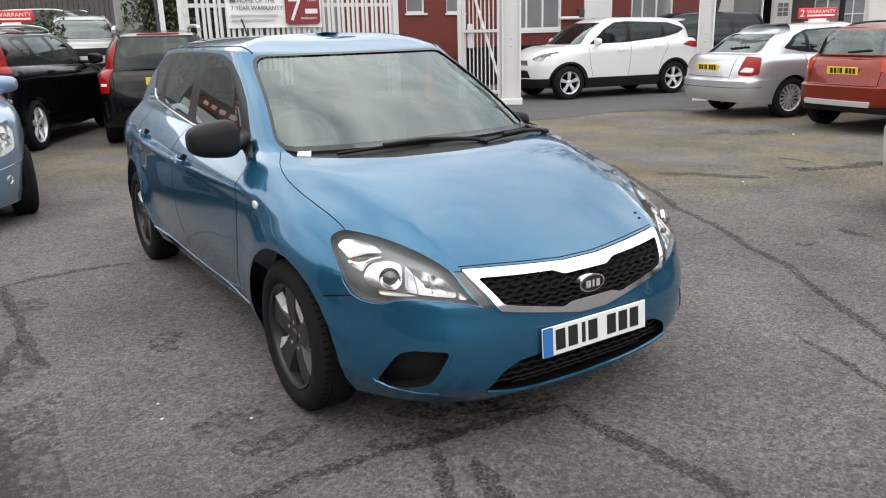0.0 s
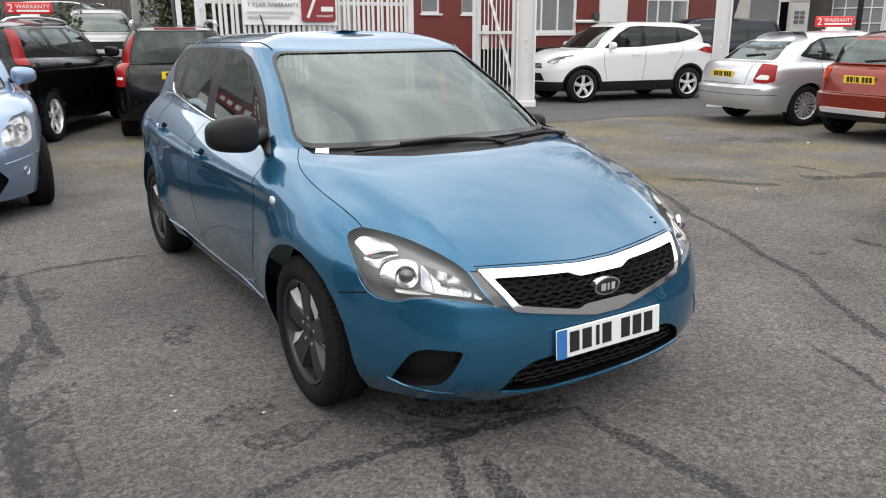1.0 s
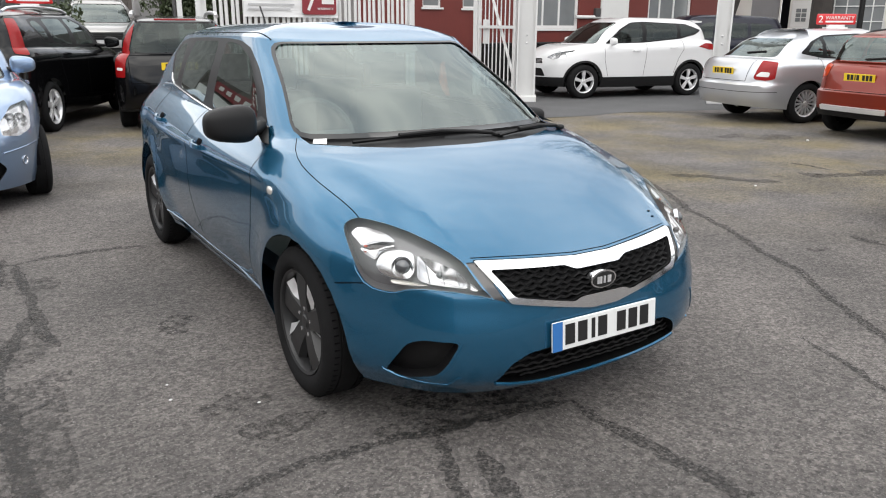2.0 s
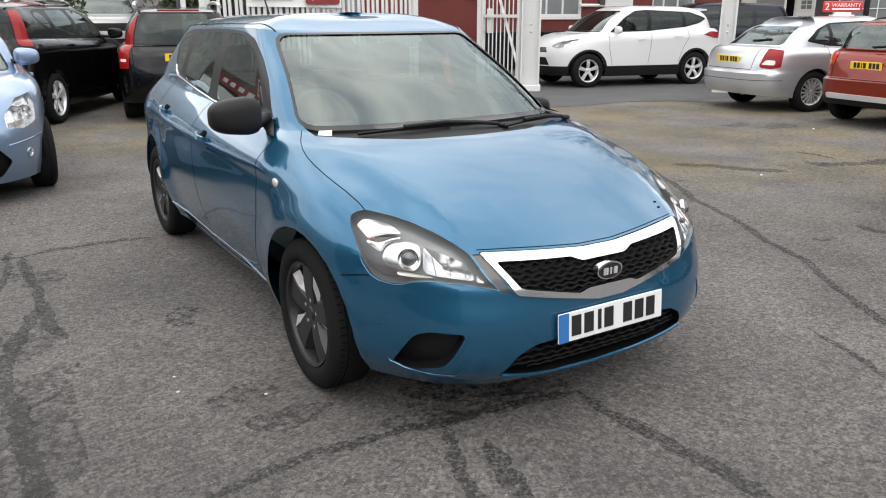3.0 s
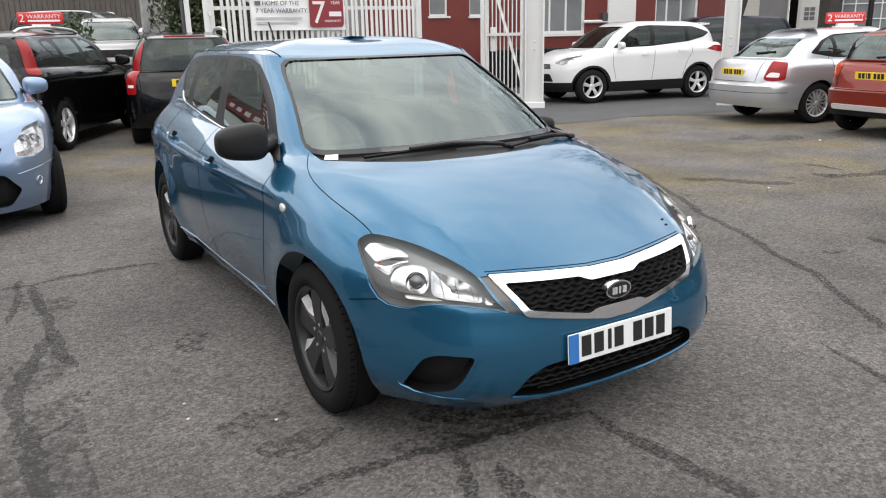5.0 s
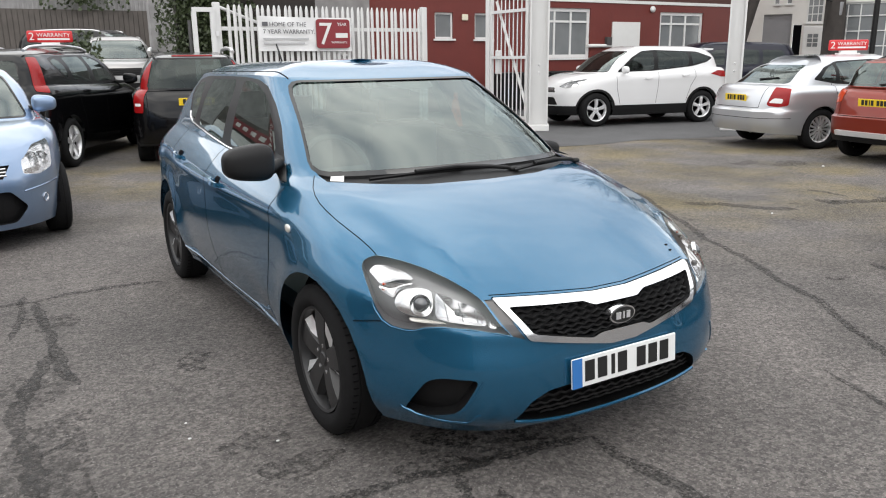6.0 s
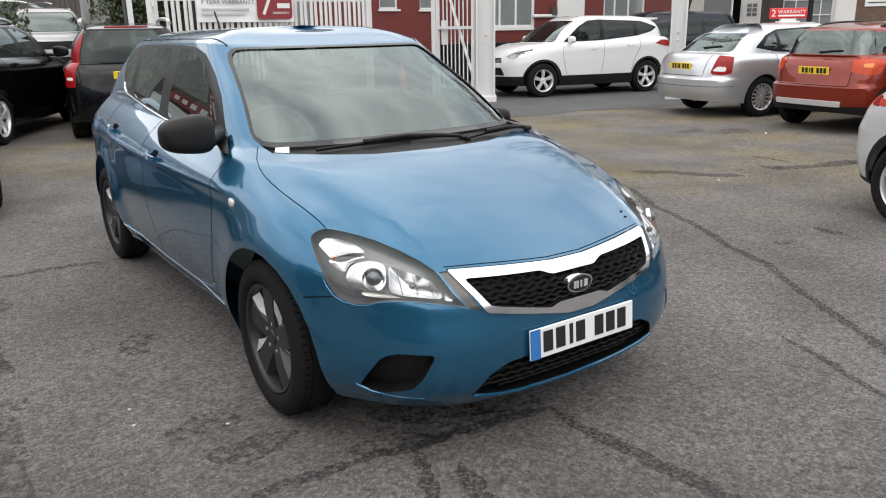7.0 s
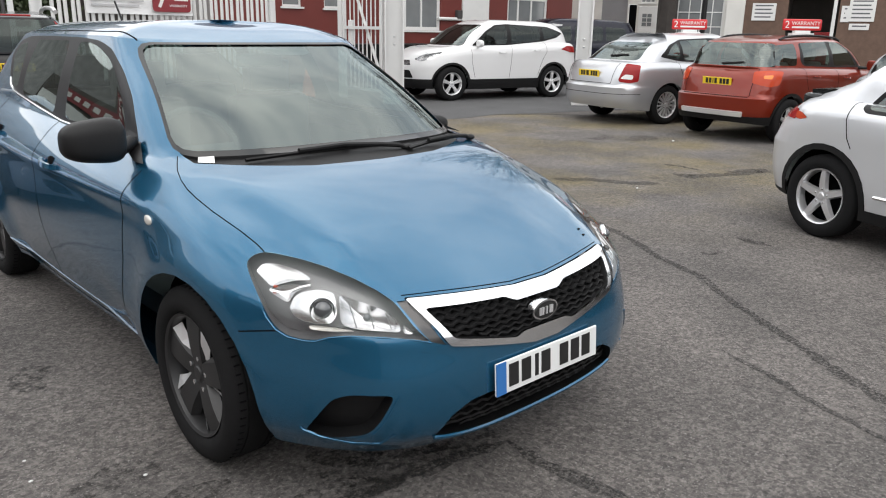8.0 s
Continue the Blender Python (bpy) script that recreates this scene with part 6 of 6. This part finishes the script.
# banner on the fence
banner = bmesh.new()
nu, nv = 24, 8
grid_v = [[banner.verts.new((2.95 + 1.93 * i / nu, 11.955 - .012 * math.sin(i * .9) * (j / nv) + .01 * math.sin(j * 1.3 + i * .5), 1.62 + .65 * j / nv - .01 * i / nu - .012 * math.sin(math.pi * i / nu) * (j == nv))) for i in range(nu + 1)] for j in range(nv + 1)]
for j in range(nv):
    for i in range(nu):
        banner.faces.new((grid_v[j][i], grid_v[j][i + 1], grid_v[j + 1][i + 1], grid_v[j + 1][i]))
bn_ob = tagged(part("banner", banner, M["banner"], smooth=True), "white vinyl banner with a red panel tied to the fence", "banner")
lettering("HOME OF THE", .115, pose(3.16, 11.925, 2.08, 90), M["grey_ink"], bn_ob)
lettering("7 YEAR WARRANTY.", .115, pose(3.03, 11.925, 1.945, 90), M["grey_ink"], bn_ob)
part("logo_bar", boxes(((3.02, 11.922, 2.085), (3.13, 11.926, 2.16))), M["grey_ink"], bn_ob)
for z in (1.83, 1.745):
    part("text_bar", boxes(((3.03, 11.922, z), (3.95 - (1.83 - z), 11.926, z + .035))), M["pale_ink"], bn_ob)
red = part("red_panel", prism([(x + 4.47, z + 1.948) for x, z in round_poly([(-.36, -.278), (.36, -.278), (.36, .278), (-.36, .278)], .07, 4)], 11.914, 11.93), M["maroon"], bn_ob, "dark red square panel")
lettering("7", .60, pose(4.15, 11.911, 1.745, 90), M["sign_white"], bn_ob)
lettering("YEAR", .085, pose(4.56, 11.911, 2.10, 90), M["sign_white"], bn_ob)
part("logo_bar", boxes(((4.52, 11.909, 1.87), (4.78, 11.913, 1.96))), M["sign_white"], bn_ob)
lettering("WARRANTY", .062, pose(4.42, 11.911, 1.76, 90), M["sign_white"], bn_ob)


def column(at, turn, h, label, w=.15):
    bm = bmesh.new()
    box(bm, (-w, -.02, 0), (w, .02, h)); box(bm, (-w, -w, 0), (-w + .03, -.02, h)); box(bm, (w - .03, -w, 0), (w, -.02, h))
    box(bm, (-w, .02, 0), (-w + .03, w, h)); box(bm, (w - .03, .02, 0), (w, w, h))
    ob = tagged(part("steel_column", bm, M["white_steel"]), label, "post", "steel columns", "structure")
    part("base_plate", bevelled((-w - .03, -w - .03, 0), (w + .03, w + .03, .12), .01, 1), M["trim"], ob)
    for z in (1.15, 1.3):
        part("bolt", blob((0, -.03, z), .02), M["alloy"], ob)
    ob.matrix_world = Matrix.Translation(at) @ Matrix.Rotation(turn, 4, "Z")
    return ob


column((7.95, 9.72, 0), radians(-38), 6, "white painted steel column beside the open gate", .19)
column((11.0, 7.44, 0), radians(-50), 6, "white painted steel column in the yard", .15)
tagged(part("canopy_beam", bevelled((7.6, 9.5, 5.9), (8.3, 10.0, 6.2), .01, 1), M["white_steel"]), "white steel beam end", "beam", kind="structure")

gate = tagged(part("palisade_gate", boxes(((0, 0, .1), (.06, .05, 2.9)), ((1.34, 0, .1), (1.4, .05, 2.9)), ((.06, .003, 2.35), (1.34, .047, 2.41)), ((.06, .003, .2), (1.34, .047, .26)), ((.06, .003, 1.42), (1.34, .047, 1.48)), ((.06, .003, 2.84), (1.34, .047, 2.9))), M["white_steel"]), "white steel palisade gate leaf standing open", "gate")
for i in range(8):
    p = new("pale", PALE_MESH)
    p.parent, p.location, p.scale = gate, (.16 + i * .15, -.02, .2), (.6, .5, 1.0)
part("brace", tube([Vector((1.3, -.05, 2.6)), Vector((.12, -.05, .4))], .03, 6), M["white_steel"], gate)
part("lock_box", bevelled((1.12, -.08, 1.1), (1.28, .0, 1.6), .01, 1), M["white_steel"], gate)
gate.matrix_world = Matrix.Translation((7.88, 9.95, 0)) @ Matrix.Rotation(math.atan2(1.22, .05), 4, "Z")
tagged(part("gate_post", bevelled((7.86, 11.36, 0), (8.0, 11.5, 2.95), .01, 1), M["white_steel"]), "white square steel gate post", "post", kind="structure")

# ---- left background: boarded wall with ivy ----
lw = tagged(part("wall_boarded", boxes(((-16, 30.0, 0), (9, 30.3, 3.3))), M["board_dark"]), "dark weathered boarded wall", "wall", kind="structure")
bd = bmesh.new()
for i in range(138):
    box(bd, (-16 + i * .18, 29.96 - .015 * (i % 2), .62), (-16 + i * .18 + .165, 30.0, 3.25))
tagged(part("board", bd, M["board_dark"], lw), kind="stuff")
# Upper part, out of view, is raised so the car reflects wall, not sky.
tagged(part("wall_sheet", boxes(((-16, 30.3, 0), (9, 30.5, 8.2))), M["sheet"]), "pale ribbed sheet wall above the boards", "wall", kind="structure")
tagged(part("wall_pier", boxes(((3.4, 24, 0), (16, 24.4, 4.9))), M["sheet"]), "grey rendered wall beside the boards", "wall", kind="structure")
tagged(part("lamp_pole", tube([Vector((3.5, 19.4, 0)), Vector((3.5, 19.4, 2.5))], .05, 10), M["lamp_dark"], smooth=True), "short grey steel pole", "pole")


def leaves(count, centre, spread, size, seed, drop=0):
    rnd = random.Random(seed)
    bm = bmesh.new()
    for _ in range(count):
        c = Vector([centre[k] + max(-1, min(1, rnd.gauss(0, .5))) * spread[k] for k in range(3)])
        r = Euler((rnd.uniform(-1, 1), rnd.uniform(-1, 1), rnd.uniform(0, 6.28))).to_matrix() @ Euler((1.2, 0, 0)).to_matrix()
        k = size * rnd.uniform(.6, 1.3)
        v = [bm.verts.new(c + r @ Vector(p)) for p in ((-.4 * k, 0, 0), (0, -.5 * k, .04 * k), (.4 * k, 0, 0), (0, .6 * k, .05 * k))]
        bm.faces.new(v)
    return bm


ribs = bmesh.new()
for i in range(160):
    box(ribs, (-16 + i * .156, 30.26, 3.3), (-16 + i * .156 + .06, 30.3, 8.18))
part("rib", ribs, M["sheet"], bpy.data.objects["wall_sheet"])
tagged(part("ivy_fringe", leaves(420, (2.3, 29.8, 3.9), (1.5, .2, .6), .16, 9), M["ivy"]), "straggling ivy along the top of the boards", "ivy", kind="stuff")
tagged(part("ivy", leaves(9000, (4.1, 19.9, 2.6), (1.3, .45, 2.4), .10, 5), M["ivy"]), "dark green ivy hanging over the wall", "ivy", kind="stuff")
tagged(part("ivy_stem_wall", boxes(((3.4, 20.4, 0), (7.6, 20.7, 4.6)))  , M["bark"]), "dark old wall behind the ivy", "wall", kind="structure")
tagged(part("shrub", leaves(500, (.45, 16.6, 1.5), (.35, .3, .6), .09, 6), M["ivy"]), "small green shrub behind parked cars", "shrub", kind="stuff")
part("shrub_stem", tube([Vector((.45, 16.6, .36)), Vector((.45, 16.65, 1.6))], .03), M["bark"], bpy.data.objects["shrub"])

# ---- white building at the back ----
az = radians(57)
W = Matrix.Translation((26.57, 15.71, 0)) @ Matrix.Rotation(-az, 4, "Z")
wh = [(-2.24, -1.21, 0, 2.93), (-1.15, -.84, 0, 2.52), (-.70, -.12, 2.58, 3.5), (.6, 2.4, 1.2, 2.95), (.7, 2.3, 3.25, 4.6), (-1.9, -1.7, 3.3, 3.9), (-1.45, -1.25, 3.3, 3.9)]
ob = tagged(part("wall_white", wall_holes(-5, 2.7, 0, 8, wh), M["render_white"]), "white rendered commercial building", "wall", kind="structure")
ob.matrix_world = W
sh = bmesh.new()
for i in range(30):
    box(sh, (-2.24, .10 + .006 * (i % 2), i * .0977), (-1.21, .16, i * .0977 + .0977))
ob = tagged(part("roller_shutter", sh, M["lamp_grey"]), "grey steel roller shutter", "shutter", kind="structure")
ob.matrix_world = W
ob = tagged(part("doorway", boxes(((-1.15, .5, 0), (-.84, .6, 2.52))), M["gap"]), "dark open doorway", "door", kind="structure")
ob.matrix_world = W
ob = tagged(part("door_2", bevelled((-.76, -.05, 0), (.02, .0, 2.45), .01, 1), M["trim"]), "white door with a six pane light", "door", kind="structure")
for i in range(2):
    for j in range(3):
        part("pane", boxes(((-.6 + i * .2, -.06, 1.68 + j * .17), (-.43 + i * .2, -.052, 1.82 + j * .17))), M["window_dark"], ob)
ob.matrix_world = W
window("window_5", W, -.70, -.12, 2.58, 3.5, [-.51, -.31], [2.9, 3.2], "white small paned window", .05)
window("window_6", W, .6, 2.4, 1.2, 2.95, [.9, 1.2, 1.5, 1.8, 2.1], [1.6, 2.0, 2.5], "wide white small paned window", .05)
window("window_7", W, .7, 2.3, 3.25, 4.6, [1.1, 1.5, 1.9], [3.7, 4.1], "white upper window", .05)
for k, u in enumerate((-1.9, -1.45)):
    window("window_%d" % (8 + k), W, u, u + .2, 3.3, 3.9, [], [], "narrow dark upper window", .03)

# ---- brown brick building ----
B = Matrix.Translation((23.32, 7.28, 0)) @ Matrix.Rotation(-radians(69), 4, "Z")
ob = tagged(part("wall_brick", wall_holes(-2.77, 9, 0, 8, [(-1.52, -.09, 0, 3.2)]), M["brown_brick"]), "brown brick workshop wall", "wall", kind="structure")
ob.matrix_world = B
ob = tagged(part("wall_pilaster", boxes(((-3.31, -.12, 0), (-2.77, .3, 8))), M["render_white"]), "white painted pilaster", "wall", kind="structure")
ob.matrix_world = B
ob = tagged(part("wall_white_wing", wall_holes(-5.4, -3.31, 0, 8, [(-5.2, -3.4, 1.2, 2.95)]), M["render_white"]), "white painted workshop wing", "wall", kind="structure")
ob.matrix_world = B
window("window_10", B, -5.2, -3.4, 1.2, 2.95, [-4.84, -4.48, -4.12, -3.76], [1.65, 2.1, 2.55], "wide white small paned window", .05)
ob = tagged(part("workshop_inside", boxes(((-1.6, 3.0, 0), (0, 3.1, 3.3)), ((-1.62, .3, 0), (-1.55, 3.1, 3.3)), ((-.06, .3, 0), (.02, 3.1, 3.3)), ((-1.6, .3, 3.2), (0, 3.1, 3.3))), M["board_dark"]), "dark workshop interior", "wall", kind="structure")
ob.matrix_world = B
ob = tagged(part("door_frame", boxes(((-.26, -.03, 0), (-.16, .05, 3.2))), M["trim"]), "pale upright of the workshop doorway", "frame", kind="structure")
ob.matrix_world = B
ob = tagged(part("red_cabinet", bevelled((-.75, 1.6, 0), (-.2, 2.1, 1.55), .02), M["sign_red"]), "red cabinet inside the workshop", "cabinet")
ob.matrix_world = B


def notice(u0, u1, z0, z1, label, bars):
    ob = tagged(part("wall_notice", bevelled((u0, -.03, z0), (u1, -.005, z1), .006, 1), M["sign_white"]), label, "sign", "wall notices")
    for i in range(bars):
        z = z1 - (z1 - z0) * (i + .8) / (bars + .6)
        part("text_bar", boxes(((u0 + .08, -.034, z), (u1 - .08 - .05 * (i % 2), -.031, z + .04))), M["grey_ink"], ob)
    ob.matrix_world = B
    return ob


notice(-2.55, -1.86, 1.86, 2.38, "white notice board with grey lines of writing", 4)
notice(.17, .87, 1.86, 2.52, "white notice board with grey lines of writing", 5)
notice(.23, .77, 1.62, 1.80, "small white notice under a larger one", 1)
notice(-.03, .20, 1.84, 2.31, "small pale blue white notice", 3)
ob = tagged(part("lamp_post", tube([Vector((-3.53, -3.2, 0)), Vector((-3.53, -3.2, 4.5))], .07, 10), M["plastic"], smooth=True), "slim black steel post", "post")
ob.matrix_world = B
ln = tagged(part("wall_lantern", bevelled((20.9, 11.6, 2.55), (21.1, 11.8, 2.95), .03), M["lamp_grey"]), "grey lantern on an arm", "lamp")
part("arm", tube([Vector((21.0, 11.7, 2.9)), Vector((20.4, 12.1, 3.1))], .02), M["plastic"], ln)


# ---- trees ----
def tree(at, h, r, lean, seed, label):
    """A bare winter tree: trunk with limbs and twigs."""
    rnd = random.Random(seed)
    root = Vector(at)
    trunk_pts = [root + Vector((lean[0] * t ** 1.4 + .08 * math.sin(5 * t), lean[1] * t ** 1.4, h * .42 * t)) for t in (i / 8 for i in range(9))]
    def limb(bm, pts, r0, r1, seg):
        prev = None
        for i, p in enumerate(pts):
            d = (pts[min(i + 1, len(pts) - 1)] - pts[max(i - 1, 0)]).normalized()
            a = d.cross(Vector((.3, .9, .2))).normalized()
            b = d.cross(a)
            q = r0 + (r1 - r0) * i / (len(pts) - 1)
            row = [bm.verts.new(p + (a * math.cos(6.2832 * k / seg) + b * math.sin(6.2832 * k / seg)) * q * (1 + .12 * math.sin(3 * k + i))) for k in range(seg)]
            if prev:
                for k in range(seg):
                    bm.faces.new((prev[k], prev[(k + 1) % seg], row[(k + 1) % seg], row[k]))
            prev = row
    tb = bmesh.new()
    limb(tb, trunk_pts, r * 1.15, r * .7, 14)
    top = tagged(part("tree", tb, M["bark"], smooth=True), label, "tree")
    cb = bmesh.new()
    def grow(p, d, length, rad, level):
        pts = [p]
        for i in range(4):
            d = (d + Vector((rnd.uniform(-.25, .25), rnd.uniform(-.25, .25), rnd.uniform(-.05, .2)))).normalized()
            pts.append(pts[-1] + d * length / 4)
        limb(cb, pts, rad, rad * .5, (8, 6, 4, 3, 3)[level])
        if level < 4:
            for _ in range((5, 4, 4, 3)[level]):
                k = rnd.randint(1, 4)
                n = (d + Vector((rnd.uniform(-1, 1), rnd.uniform(-1, 1), rnd.uniform(-.2, .8)))).normalized()
                grow(pts[k], n, length * rnd.uniform(.5, .75), rad * .5, level + 1)
    for k in range(4):
        d = Vector((math.cos(k * 1.6 + seed), math.sin(k * 1.6 + seed), 1.5)).normalized()
        grow(trunk_pts[-1] - Vector((0, 0, .2 * k)), d, h * .3, r * .5, 0)
    part("crown", cb, M["bark"], top)
    return top


tree((18.72, 13.9, 0), 14, .17, (1.1, -1.3), 3, "bare leaning tree with dark bark")
tree((20.9, 11.8, 0), 15, .29, (.3, .2), 8, "bare old tree with a thick dark trunk")


# ---- plain unseen walls behind and beside the camera, added to darken car reflections ----
tagged(part("wall_south", boxes(((-16, -15.3, 0), (24, -15, 3.2))), M["sheet"]), "plain grey wall closing the yard", "wall", kind="structure")
tagged(part("wall_west", boxes(((-9.3, -15, 0), (-9, 3, 4.0))), M["red_dark"]), "plain dark red wall beside the yard", "wall", kind="structure")
tagged(part("fascia", boxes(((-9, -10, 3.0), (-8.96, 2, 3.7))), M["trim"]), "white fascia along the dark red wall", "trim", kind="structure")
tagged(part("wall_north_west", boxes(((-11.3, 3, 0), (-11, 16, 4.2))), M["concrete"]), "plain grey wall beside the yard", "wall", kind="structure")
# Office wall, band and sign follow the reflection in the blue car's side windows.
tagged(part("wall_office", boxes(((-11, 14, 0), (-3.6, 14.3, 3.2))), M["board_dark"]), "low dark office wall beside the yard", "wall", kind="structure")
tagged(part("office_band", boxes(((-11, 13.96, 2.05), (-3.6, 14, 2.4))), M["trim"]), "white band along the office wall", "trim", kind="structure")
board = tagged(part("sign_board", boxes(((-6.9, 13.92, 2.5), (-4.3, 14, 2.98))), M["maroon"]), "long maroon sign board with white bars of writing", "sign")
for k in range(7):
    part("text_bar", boxes(((-6.75 + k * .34, 13.912, 2.64), (-6.55 + k * .34, 13.918, 2.84))), M["sign_white"], board)
tagged(part("wall_east", boxes(((24, -15, 0), (24.3, -3, 6))), M["brown_brick"]), "plain brown brick wall at the far end", "wall", kind="structure")
